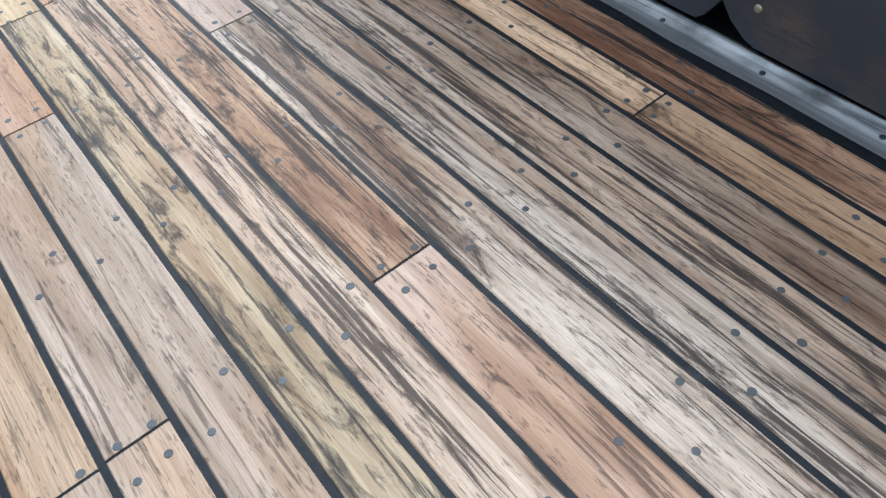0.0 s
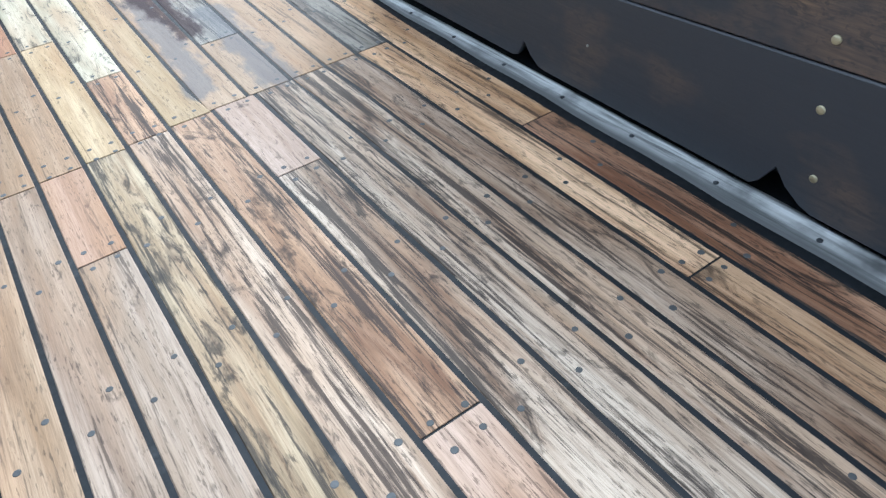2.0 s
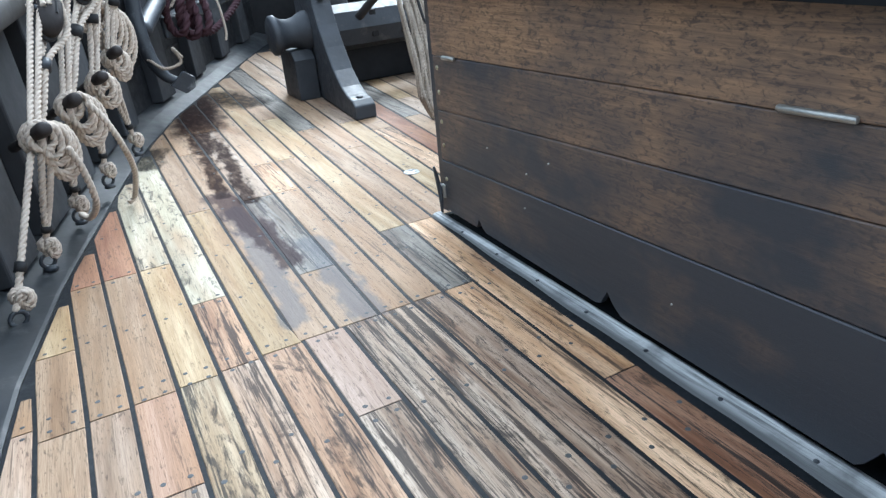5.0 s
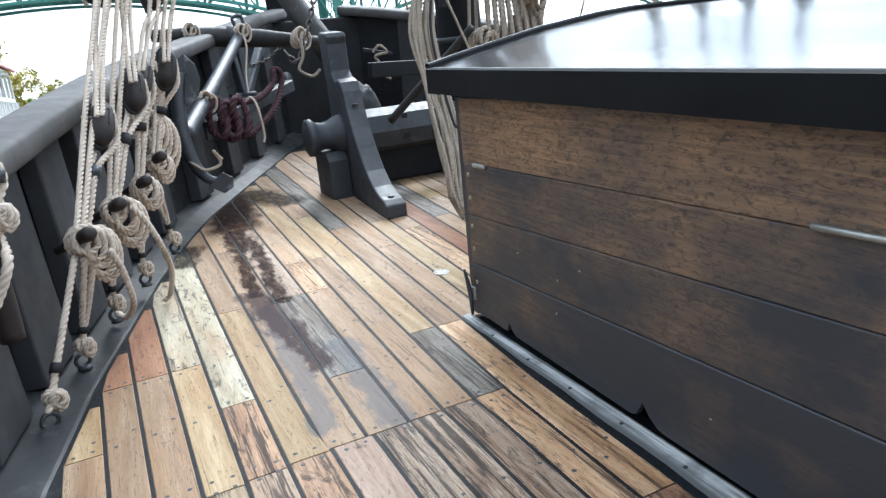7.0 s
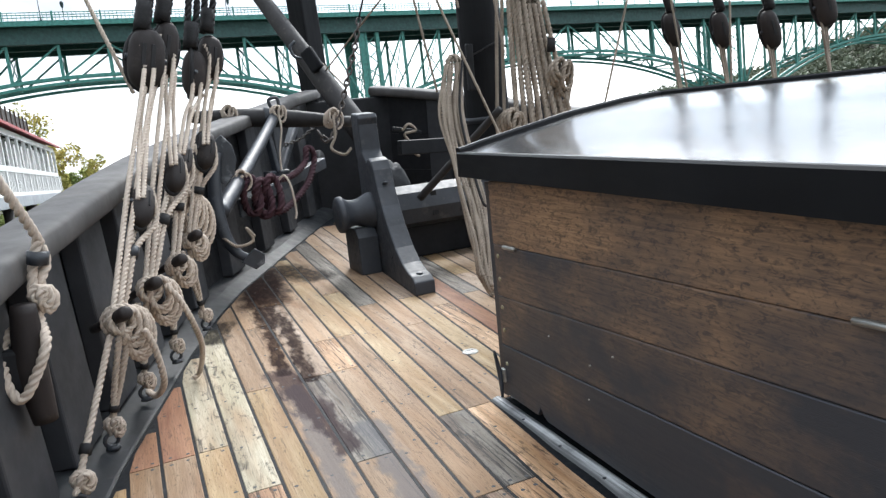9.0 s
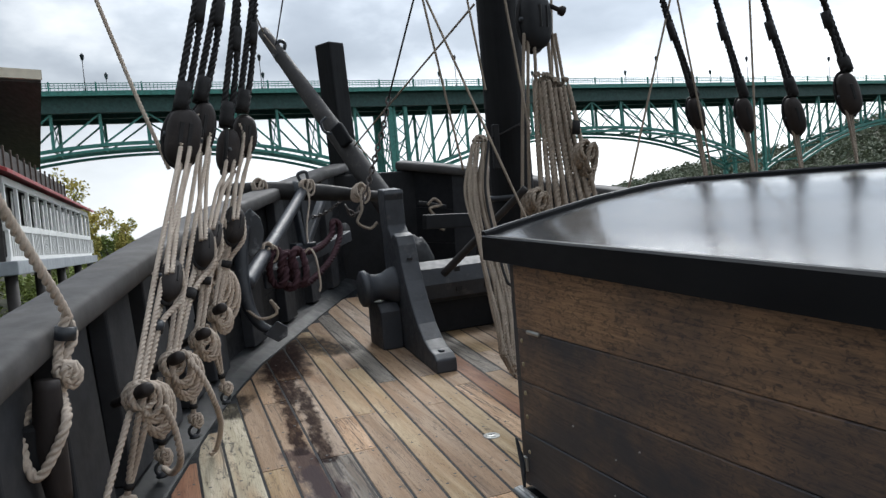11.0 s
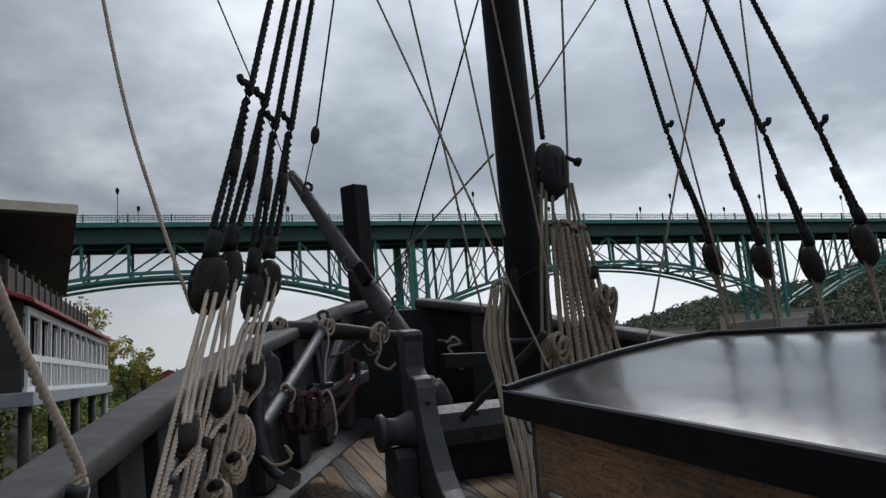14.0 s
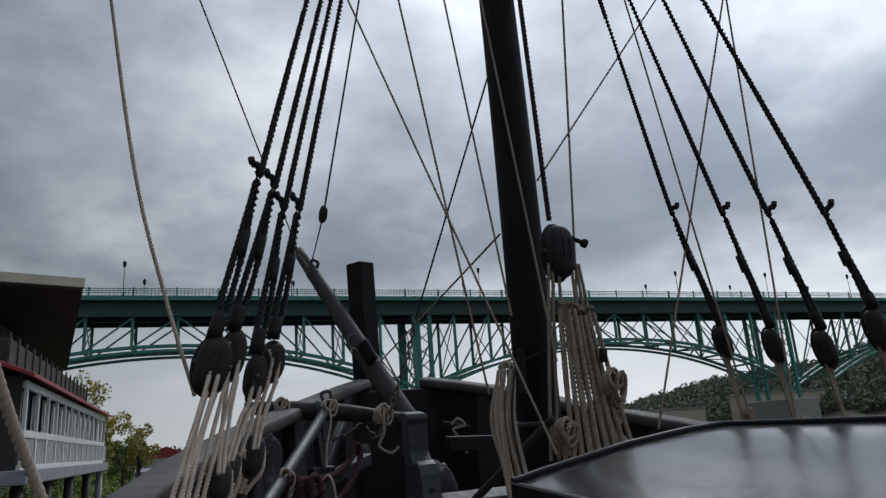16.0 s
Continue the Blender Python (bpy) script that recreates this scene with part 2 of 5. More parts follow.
PLANKS = dict(
    pink=plank_mat("plank_pinkish_tan", (0.45, 0.318, 0.215), (0.33, 0.225, 0.145), (0.11, 0.072, 0.050), 0.42, 0.35),
    rosy=plank_mat("plank_rosy_tan", (0.47, 0.31, 0.215), (0.37, 0.23, 0.15), (0.10, 0.055, 0.038), 0.38, 0.3),
    yellow=plank_mat("plank_straw", (0.47, 0.32, 0.145), (0.36, 0.225, 0.092), (0.15, 0.10, 0.055), 0.18, 0.12),
    tan=plank_mat("plank_tan", (0.40, 0.25, 0.128), (0.30, 0.175, 0.085), (0.12, 0.08, 0.05), 0.26, 0.2),
    white=plank_mat("plank_bleached", (0.47, 0.40, 0.27), (0.38, 0.32, 0.205), (0.07, 0.06, 0.05), 0.24, 0.85),
    grey=plank_mat("plank_silver_grey", (0.29, 0.25, 0.20), (0.20, 0.17, 0.135), (0.06, 0.052, 0.047), 0.75, 0.3),
    brown=plank_mat("plank_brown", (0.50, 0.29, 0.145), (0.30, 0.155, 0.075), (0.055, 0.030, 0.021), 0.85, 0.85),
    stained=plank_mat("plank_stained", (0.50, 0.385, 0.215), (0.35, 0.24, 0.125), (0.052, 0.040, 0.030), 0.75, 1.0),
    orange=plank_mat("plank_orange", (0.68, 0.41, 0.20), (0.50, 0.27, 0.115), (0.085, 0.05, 0.032), 0.66, 0.5),
    brick=plank_mat("plank_pale_brick", (0.41, 0.22, 0.115), (0.33, 0.17, 0.085), (0.15, 0.085, 0.055), 0.2, 0.2),
    red=plank_mat("plank_brick_red", (0.36, 0.150, 0.060), (0.27, 0.105, 0.045), (0.12, 0.06, 0.04), 0.2, 0.15),
    blond=plank_mat("plank_blond_streaked", (0.49, 0.345, 0.225), (0.34, 0.215, 0.13), (0.070, 0.043, 0.030), 0.82, 0.6),
    streaky=plank_mat("plank_dark_streaked", (0.50, 0.375, 0.26), (0.35, 0.235, 0.15), (0.060, 0.040, 0.030), 0.92, 0.6),
    dark=plank_mat("plank_dark_oiled", (0.47, 0.235, 0.11), (0.27, 0.125, 0.06), (0.040, 0.034, 0.031), 0.85, 0.75),
)


def painted(name, colour, rough=0.5, vary=0.35, grain=(8, 8, 8), bump=0.2, wear=None, spec=0.5):
    m = Mat(name, rough, 0.0, spec)
    a = m.noise(2.2, 5.0, 0.6)
    b = m.noise(1.0, 4.0, 0.6, m.stretch(grain, False))
    c = m.mix(m.span(a, 0.3, 0.7), tuple(v * (1 - vary) for v in colour), tuple(v * (1 + vary) for v in colour))
    if wear:
        w = m.noise(7.0, 6.0, 0.7)
        c = m.mix(m.math("MULTIPLY", m.span(w, 0.58, 0.70), 0.8), c, wear)
    m.bump(m.math("ADD", b, a), bump, 0.006)
    return m.end(c, m.span(b, 0.25, 0.75, rough - 0.1, rough + 0.14))


TAR = painted("black_tarred_wood", (0.0115, 0.0125, 0.0150), 0.6, 0.45, (14, 14, 14), 0.35, None, 0.3)
RAIL = painted("worn_dark_rail", (0.066, 0.062, 0.061), 0.72, 0.35, (9, 9, 9), 0.4, (0.075, 0.062, 0.055))
STANCH = painted("dark_grey_stanchion_paint", (0.036, 0.038, 0.043), 0.6, 0.35, (10, 10, 10), 0.35, (0.045, 0.045, 0.048), 0.35)
GREYW = painted("grey_black_windlass_paint", (0.040, 0.044, 0.052), 0.52, 0.35, (18, 18, 18), 0.4, (0.085, 0.082, 0.082), 0.4)
WATERWAY = painted("grey_waterway_paint", (0.026, 0.028, 0.031), 0.42, 0.4, (6, 6, 6), 0.3, (0.07, 0.07, 0.07), 0.35)
IRON = painted("black_iron", (0.024, 0.028, 0.035), 0.42, 0.5, (40, 40, 40), 0.4, (0.16, 0.17, 0.18))
CHAIN = painted("rusty_chain", (0.055, 0.042, 0.036), 0.5, 0.5, (60, 60, 60), 0.3)
BLOCK = painted("block_wood", (0.024, 0.019, 0.018), 0.6, 0.4, (30, 30, 6), 0.35, (0.05, 0.040, 0.034), 0.25)
MASTW = painted("dark_mast_wood", (0.0065, 0.007, 0.0085), 0.65, 0.4, (25, 25, 1.5), 0.35, None, 0.2)
SPARW = painted("weathered_spar", (0.028, 0.026, 0.026), 0.6, 0.5, (30, 30, 4), 0.5, (0.085, 0.072, 0.062), 0.3)
CAULK = painted("black_seam_caulk", (0.007, 0.009, 0.012), 0.6, 0.4, (30, 30, 30), 0.3, (0.030, 0.034, 0.038), 0.25)
PLUG = painted("wooden_plug", (0.050, 0.053, 0.056), 0.6, 0.6, (90, 90, 90), 0.3)
STEEL = painted("dull_steel", (0.42, 0.42, 0.40), 0.4, 0.3, (50, 50, 50), 0.2)
STEEL.node_tree.nodes["Principled BSDF"].inputs["Metallic"].default_value = 0.8
BRASS = painted("tarnished_brass", (0.42, 0.38, 0.26), 0.4, 0.3, (50, 50, 50), 0.2)
BRASS.node_tree.nodes["Principled BSDF"].inputs["Metallic"].default_value = 0.6


def flash_mat():
    """Dark grey strip, scuffed nearly white along its crown."""
    m = Mat("scuffed_grey_flashing", 0.5)
    a = m.noise(1.0, 5.0, 0.65, m.stretch((60, 2.2, 10), False))
    b = m.noise(5.0, 4.0, 0.6)
    s = m.n.new("ShaderNodeSeparateXYZ")
    m.l.new(m.co, s.inputs[0])
    crown = m.span(s.outputs[2], 0.007, 0.014)
    f = m.math("MULTIPLY", m.math("MULTIPLY", m.span(a, 0.34, 0.58), crown), m.span(b, 0.25, 0.5))
    m.bump(a, 0.3, 0.004)
    return m.end(m.mix(f, (0.075, 0.078, 0.080), (0.64, 0.65, 0.65)))


FLASH = flash_mat()
CANVAS = painted("black_canvas", (0.022, 0.023, 0.025), 0.7, 0.3, (20, 20, 20), 0.5)


def lid_mat():
    m = Mat("glossy_black_deck_paint", 0.16, 0.0, 0.6)
    m.b.inputs["Coat Weight"].default_value, m.b.inputs["Coat Roughness"].default_value, m.b.inputs["Coat IOR"].default_value = 0.3, 0.15, 1.5
    a = m.noise(1.3, 3.0, 0.5)
    b = m.noise(26.0, 3.0, 0.6)
    m.bump(m.math("ADD", a, m.math("MULTIPLY", b, 0.05)), 0.05, 0.03)
    return m.end(m.mix(m.span(a, 0.3, 0.7), (0.012, 0.013, 0.016), (0.022, 0.024, 0.028)), m.span(b, 0.3, 0.8, 0.13, 0.26))


LID = lid_mat()
CURB = painted("satin_black_edge_paint", (0.007, 0.008, 0.010), 0.42, 0.3, (10, 3, 10), 0.15, None, 0.2)


def board_mat(name, bare):
    """Dark-oiled boards on which the wood shows through, most in the middle of the upper ones."""
    m = Mat(name, 0.45)
    grain = m.noise(1.0, 6.0, 0.72, m.stretch((30, 3.2, 75)), 1.1)
    check = m.noise(1.0, 5.0, 0.7, m.stretch((20, 26.0, 62.0), False), 0.9)
    patch = m.noise(1.9, 4.0, 0.6, m.stretch((1, 0.9, 1.3)))
    wood = m.mix(m.span(grain, 0.3, 0.72), (0.50, 0.30, 0.165), (0.13, 0.078, 0.050))
    wood = m.mix(m.math("MULTIPLY", m.span(check, 0.50, 0.62), 0.7), wood, (0.022, 0.018, 0.016))
    show = m.math("MULTIPLY", m.span(patch, 0.58 - bare * 0.36, 0.86 - bare * 0.22), 0.4 + 0.6 * bare)
    c = m.mix(show, (0.040, 0.044, 0.054), wood)
    m.bump(m.math("ADD", grain, m.math("MULTIPLY", check, 0.6)), 0.3, 0.004)
    return m.end(c, m.span(grain, 0.3, 0.7, 0.34, 0.55))


BOARDS = [board_mat("oiled_board_bottom", 0.12), board_mat("oiled_board_lower", 0.50), board_mat("oiled_board_middle", 0.62), board_mat("oiled_board_top", 0.95)]


def rope_mat(name, a, b, rough=0.85):
    m = Mat(name, rough, 0.0, 0.2)
    n = m.noise(90.0, 4.0, 0.7)
    k = m.noise(6.0, 3.0, 0.6)
    m.bump(n, 0.5, 0.002)
    return m.end(m.mix(m.span(m.math("ADD", m.math("MULTIPLY", n, 0.5), m.math("MULTIPLY", k, 0.5)), 0.35, 0.65), a, b))


HEMP = rope_mat("pale_rope", (0.40, 0.325, 0.265), (0.60, 0.515, 0.435))
HEMPD = rope_mat("weathered_rope", (0.22, 0.18, 0.145), (0.37, 0.31, 0.25))
TARRED = rope_mat("tarred_rope", (0.012, 0.012, 0.013), (0.028, 0.027, 0.028), 0.6)
PURPLE = rope_mat("maroon_rope", (0.040, 0.019, 0.026), (0.075, 0.036, 0.042))
BRIDGE = painted("bridge_green_paint", (0.045, 0.215, 0.18), 0.5, 0.3, (2, 2, 2), 0.1, (0.05, 0.10, 0.08))
# a darker copy of the bridge green, for the girders and the underside
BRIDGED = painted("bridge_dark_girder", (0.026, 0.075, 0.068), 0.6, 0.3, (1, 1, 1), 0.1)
CONC = painted("concrete", (0.30, 0.29, 0.27), 0.8, 0.2, (3, 3, 3), 0.2)
WHITE = painted("white_siding", (0.72, 0.72, 0.70), 0.55, 0.08, (3, 3, 20), 0.1)
REDR = painted("red_roof_metal", (0.30, 0.030, 0.032), 0.5, 0.2, (4, 4, 4), 0.1)
# dark roof boards; also the painted-in shade of the veranda and inner pilings
ROOF_SHADE = painted("dark_roof_and_shade", (0.030, 0.026, 0.024), 0.7, 0.3, (6, 1, 6), 0.2)
FASCIA = painted("cream_fascia", (0.55, 0.50, 0.40), 0.6, 0.15, (3, 3, 3), 0.1)
PILE = painted("grey_steel_piling", (0.24, 0.26, 0.28), 0.5, 0.2, (4, 4, 1), 0.1)
BEIGE = painted("beige_wall", (0.46, 0.41, 0.33), 0.8, 0.12, (1, 1, 1), 0.1)
DARKG = Mat("dark_window_glass", 0.08).end((0.02, 0.024, 0.028))


def leaf_mat(name, a, b):
    m = Mat(name, 0.65, 0.0, 0.25)
    n = m.noise(0.35, 4.0, 0.6)
    isl = m.n.new("ShaderNodeNewGeometry").outputs["Random Per Island"]
    c = m.mix(m.span(n, 0.3, 0.7), a, b)
    k = m.n.new("ShaderNodeCombineXYZ")
    v = m.span(isl, 0, 1, 0.72, 1.28)
    for i in range(3):
        m.l.new(v, k.inputs[i])
    return m.end(m.mix(1.0, c, k.outputs[0], "MULTIPLY"))


LEAF = leaf_mat("green_leaves", (0.17, 0.23, 0.07), (0.29, 0.33, 0.10))
AUTUMN = leaf_mat("turning_leaves", (0.27, 0.29, 0.08), (0.52, 0.41, 0.12))
# distant leaves paled and greyed: the haze of the air is in this colour
HAZED_WOODS = leaf_mat("far_woods", (0.120, 0.150, 0.110), (0.185, 0.205, 0.135))
BARK = painted("bark", (0.07, 0.055, 0.045), 0.9, 0.3, (9, 9, 2), 0.5)


def water_mat():
    m = Mat("green_river_water", 0.08, 0.0, 0.5)
    a = m.noise(0.6, 5.0, 0.6)
    m.bump(a, 0.4, 0.25)
    return m.end((0.016, 0.026, 0.014))


WATER = water_mat()


# ---- building helpers ----
def mesh_of(verts, faces, smooth=False, name="mesh"):
    me = bpy.data.meshes.new(name)
    me.from_pydata([tuple(v) for v in verts], [], faces)
    me.update()
    if smooth:
        me.polygons.foreach_set("use_smooth", [True] * len(me.polygons))
    return me


def thing(name, base, label, category, group="", kind=""):
    """An Empty at the thing's base, under which its parts stand."""
    ob = new(name)
    ob.empty_display_size = 0.1
    ob.location = base
    return tagged(ob, label, category, group, kind)


def offset_of(ob):
    return Matrix.Translation(ob.location) if ob.parent is None else Matrix.Identity(4)


def part(name, data, material, parent=None, label=""):
    """Links geometry, given in the place's own coordinates, as one mesh object under a thing or a part."""
    verts, faces, smooth = data
    me = mesh_of(verts, faces, smooth, name)
    if material:
        me.materials.append(material)
    ob = new(name, me)
    if parent is not None:
        ob.parent = parent
        ob.matrix_parent_inverse = offset_of(parent).inverted()
    if label:
        ob["label"] = label
    return ob


def single(name, data, material, label, category, group="", kind=""):
    return tagged(part(name, data, material), label, category, group, kind)


def join(*datas):
    vs, fs, sm = [], [], False
    for v, f, s in datas:
        k = len(vs)
        vs += list(v)
        fs += [tuple(i + k for i in q) for q in f]
        sm = sm or s
    return vs, fs, sm


def bm_data(bm, smooth=False):
    bm.verts.index_update()
    d = [tuple(v.co) for v in bm.verts], [tuple(v.index for v in f.verts) for f in bm.faces], smooth
    bm.free()
    return d


def box(x0, y0, z0, x1, y1, z1, bevel=0.01):
    """An axis-aligned block with bevelled edges."""
    bm = bmesh.new()
    bmesh.ops.create_cube(bm, size=1)
    for v in bm.verts:
        v.co = ((x0 + x1) / 2 + v.co.x * (x1 - x0), (y0 + y1) / 2 + v.co.y * (y1 - y0), (z0 + z1) / 2 + v.co.z * (z1 - z0))
    if bevel:
        bmesh.ops.bevel(bm, geom=bm.edges[:], offset=min(bevel, 0.45 * min(abs(x1 - x0), abs(y1 - y0), abs(z1 - z0))), segments=2, affect="EDGES", profile=0.5)
    return bm_data(bm)


def beam(p, q, w, h, bevel=0.0, roll=0.0, taper=1.0):
    """A squared timber or bar from p to q, w wide and h deep."""
    p, q = Vector(p), Vector(q)
    d = (q - p)
    n = d.length
    a = d.normalized()
    side = a.cross(Vector((0, 0, 1)))
    side = Vector((1, 0, 0)) if side.length < 1e-4 else side.normalized()
    up = side.cross(a)
    m = Matrix.Rotation(roll, 3, a)
    side, up = m @ side, m @ up
    bm = bmesh.new()
    bmesh.ops.create_cube(bm, size=1)
    for v in bm.verts:
        k = 1.0 if v.co.y < 0 else taper
        v.co = Vector((v.co.x * w * k, (v.co.y + 0.5) * n, v.co.z * h * k))
    if bevel:
        bmesh.ops.bevel(bm, geom=bm.edges[:], offset=bevel, segments=2, affect="EDGES", profile=0.5)
    for v in bm.verts:
        v.co = p + side * v.co.x + a * v.co.y + up * v.co.z
    return bm_data(bm)


def spline(pts, step):
    """Points along a smooth curve through pts, about step apart."""
    P = [Vector(p) for p in pts]
    if len(P) == 2:
        n = max(1, int((P[1] - P[0]).length / step))
        return [P[0].lerp(P[1], i / n) for i in range(n + 1)]
    P = [P[0] * 2 - P[1]] + P + [P[-1] * 2 - P[-2]]
    out = []
    for i in range(1, len(P) - 2):
        a, b, c, d = P[i - 1 : i + 3]
        n = max(1, int((c - b).length / step))
        for k in range(n):
            t = k / n
            out.append(0.5 * (2 * b + (c - a) * t + (2 * a - 5 * b + 4 * c - d) * t * t + (3 * b - a - 3 * c + d) * t**3))
    return out + [P[-2]]


def sweep(pts, ring, twist=0.0, scale=None, caps=True, smooth=True):
    """Carries the closed outline ring(angle index) along pts."""
    vs, fs = [], []
    n = len(ring)
    side = None
    turn = 0.0
    for i, p in enumerate(pts):
        a = (pts[min(i + 1, len(pts) - 1)] - pts[max(i - 1, 0)])
        a = a.normalized() if a.length > 1e-9 else Vector((0, 0, 1))
        if side is None:
            side = a.cross(Vector((0, 0, 1)))
            side = Vector((1, 0, 0)) if side.length < 1e-3 else side.normalized()
        side = (side - a * side.dot(a)).normalized()
        up = side.cross(a)
        if i:
            turn += twist * (p - pts[i - 1]).length
        c, s = math.cos(turn), math.sin(turn)
        k = scale(i / max(1, len(pts) - 1)) if scale else 1.0
        for x, y in ring:
            vs.append(p + side * (k * (x * c - y * s)) + up * (k * (x * s + y * c)))
        if i:
            b = (i - 1) * n
            fs += [(b + j, b + (j + 1) % n, b + n + (j + 1) % n, b + n + j) for j in range(n)]
    if caps:
        fs += [tuple(range(n - 1, -1, -1)), tuple(range(len(vs) - n, len(vs)))]
    return vs, fs, smooth


def circle(r, n=12, flat=1.0):
    return [(r * math.cos(2 * math.pi * i / n), r * flat * math.sin(2 * math.pi * i / n)) for i in range(n)]


def lay(r, n=15):
    """The outline of a three-strand rope."""
    return [((0.60 + 0.45 * abs(math.cos(1.5 * a)) ** 0.8) * r * math.cos(a), (0.60 + 0.45 * abs(math.cos(1.5 * a)) ** 0.8) * r * math.sin(a)) for a in (2 * math.pi * (i + 0.5) / n for i in range(n))]


def rope_data(pts, r, fine=1.0, twist=True):
    step = r * 0.55 / fine if twist else max(0.08, r * 4)
    return sweep(spline(pts, step), lay(r) if twist else circle(r, 7), -2 * math.pi / (r * 5.6) if twist else 0.0)


def tube(pts, r, n=12, step=0.05, scale=None):
    return sweep(spline(pts, step), circle(r, n), 0.0, scale)


def lathe(p, q, profile, n=24):
    """A turned body on the line p to q: profile gives (distance along, radius)."""
    p, q = Vector(p), Vector(q)
    a = (q - p).normalized()
    side = a.cross(Vector((0, 0, 1)))
    side = Vector((1, 0, 0)) if side.length < 1e-3 else side.normalized()
    up = a.cross(side)
    vs, fs = [], []
    for d, r in profile:
        vs += [p + a * d + side * (r * math.cos(2 * math.pi * j / n)) + up * (r * math.sin(2 * math.pi * j / n)) for j in range(n)]
    for i in range(len(profile) - 1):
        fs += [(i * n + j, i * n + (j + 1) % n, (i + 1) * n + (j + 1) % n, (i + 1) * n + j) for j in range(n)]
    fs += [tuple(range(n - 1, -1, -1)), tuple(range(len(vs) - n, len(vs)))]
    return vs, fs, True


def slab(outline, axis, lo, hi, bevel=0.0):
    """A flat shape with thickness: outline in the two other axes, from lo to hi along axis."""
    bm = bmesh.new()

    def at(a, b, c):
        return {"x": (c, a, b), "y": (a, c, b), "z": (a, b, c)}[axis]

    f = bm.faces.new([bm.verts.new(at(a, b, lo)) for a, b in outline])
    ext = bmesh.ops.extrude_face_region(bm, geom=[f])
    for v in ext["geom"]:
        if isinstance(v, bmesh.types.BMVert):
            v.co = v.co + Vector(at(0, 0, hi - lo))
    bmesh.ops.recalc_face_normals(bm, faces=bm.faces[:])
    if bevel:
        edges = [e for e in bm.edges if len(e.link_faces) == 2 and e.calc_face_angle(0) > 0.9]
        bmesh.ops.bevel(bm, geom=edges, offset=bevel, segments=2, affect="EDGES", profile=0.5)
    return bm_data(bm)


def curve_at(table, y):
    """A smooth value from a short table of (y, value)."""
    if y <= table[0][0]:
        return table[0][1]
    for (a, u), (b, v) in zip(table, table[1:]):
        if y <= b:
            return u + (v - u) * (y - a) / (b - a)
    return table[-1][1]


def rope(name, pts, r, material, label, group="", twist=True, fine=1.0, category="rope"):
    return single(name, rope_data(pts, r, fine, twist), material, label, category, group)


def block(name, centre, along, r, material, label, sheaves=2, facing=(0.5, -1, 0), group="tackle blocks"):
    """A wooden pulley block: a rounded shell with slots, a strop of rope round it and the sheave pin."""
    c, a = Vector(centre), Vector(along).normalized()
    f = Vector(facing)
    f = (f - a * f.dot(a)).normalized()
    s = a.cross(f)
    ob = thing(name, centre, label, "pulley block", group)
    bm = bmesh.new()
    bmesh.ops.create_uvsphere(bm, u_segments=20, v_segments=14, radius=1)
    for v in bm.verts:
        x, y, z = v.co
        k = 1 / max(1e-6, (abs(x) ** 2.9 + abs(y) ** 2.6 + abs(z) ** 2.7) ** (1 / 2.7))
        v.co = c + s * (x * k * r * (0.40 + 0.22 * sheaves)) + f * (y * k * r * 0.72) + a * (z * k * r * 1.42)
    part("shell", bm_data(bm, True), material, ob)
    for i in range(sheaves):
        o = (i - (sheaves - 1) / 2) * r * 0.42
        part("sheave_slot", beam(c + s * o + f * r * 0.65 - a * r * 0.45, c + s * o + f * r * 0.65 + a * r * 0.62, r * 0.19, r * 0.2, 0.002, 0), TARRED, ob)
    w = r * (0.46 + 0.22 * sheaves)
    loop = [c + s * (w * math.sin(t)) + a * (r * 1.5 * math.cos(t)) - f * r * 0.25 for t in np.linspace(0, 2 * math.pi, 22)]
    part("strop", sweep(loop, circle(r * 0.13, 8), caps=False), TARRED, ob)
    part("pin", lathe(c - s * w * 1.05, c + s * w * 1.05, [(0, r * 0.13), (w * 2.1, r * 0.13)], 10), IRON, ob)
    return ob


def hitch(name, centre, r, label, seed, size=1.0, wraps=4, loops=4, group="belayed coils", material=None):
    """Turns of rope wound on a pin, with slack loops hung over it that droop to one side."""
    rng = random.Random(seed)
    c, right, up = Vector(centre), Vector((0.93, 0.36, 0)), Vector((0, 0, 1))
    out = Vector((0.3, -0.85, 0.35)).normalized()
    pts = []
    for i in range(wraps * 10):
        a, k = 2 * math.pi * i / 10, i / (wraps * 10)
        rad = size * (0.044 + 0.020 * abs(math.sin(0.37 * i + seed)) + rng.uniform(-0.003, 0.003))
        pts.append(c + out * (size * (0.11 * k - 0.05)) + right * (rad * math.cos(a)) + up * (rad * 1.1 * math.sin(a)))
    for j in range(loops):
        w, h = size * (0.048 + 0.010 * j + rng.uniform(-0.006, 0.008)), size * (0.075 + 0.017 * j + rng.uniform(-0.01, 0.01))
        cx, cz, d = size * (0.035 + 0.02 * j), -size * (0.045 + 0.016 * j), size * (0.06 - 0.032 * j)
        for i in range(12):
            a = math.pi / 2 - 2 * math.pi * i / 12
            pts.append(c + right * (cx + w * math.cos(a)) + up * (cz + h * math.sin(a)) + out * (d + size * 0.018 * math.sin(a)))
    return rope(name, pts, r, material or HEMP, label, group, fine=0.8)


# ---- hull: deck, waterways, bulwarks ----
DECK_EDGE = [(-2.2, -1.13), (0.0, -1.10), (1.0, -1.05), (2.02, -0.942), (2.86, -0.779), (4.14, -0.444), (4.98, -0.21), (6.04, 0.18), (8.22, 1.20), (9.76, 1.95), (10.9, 2.58)]
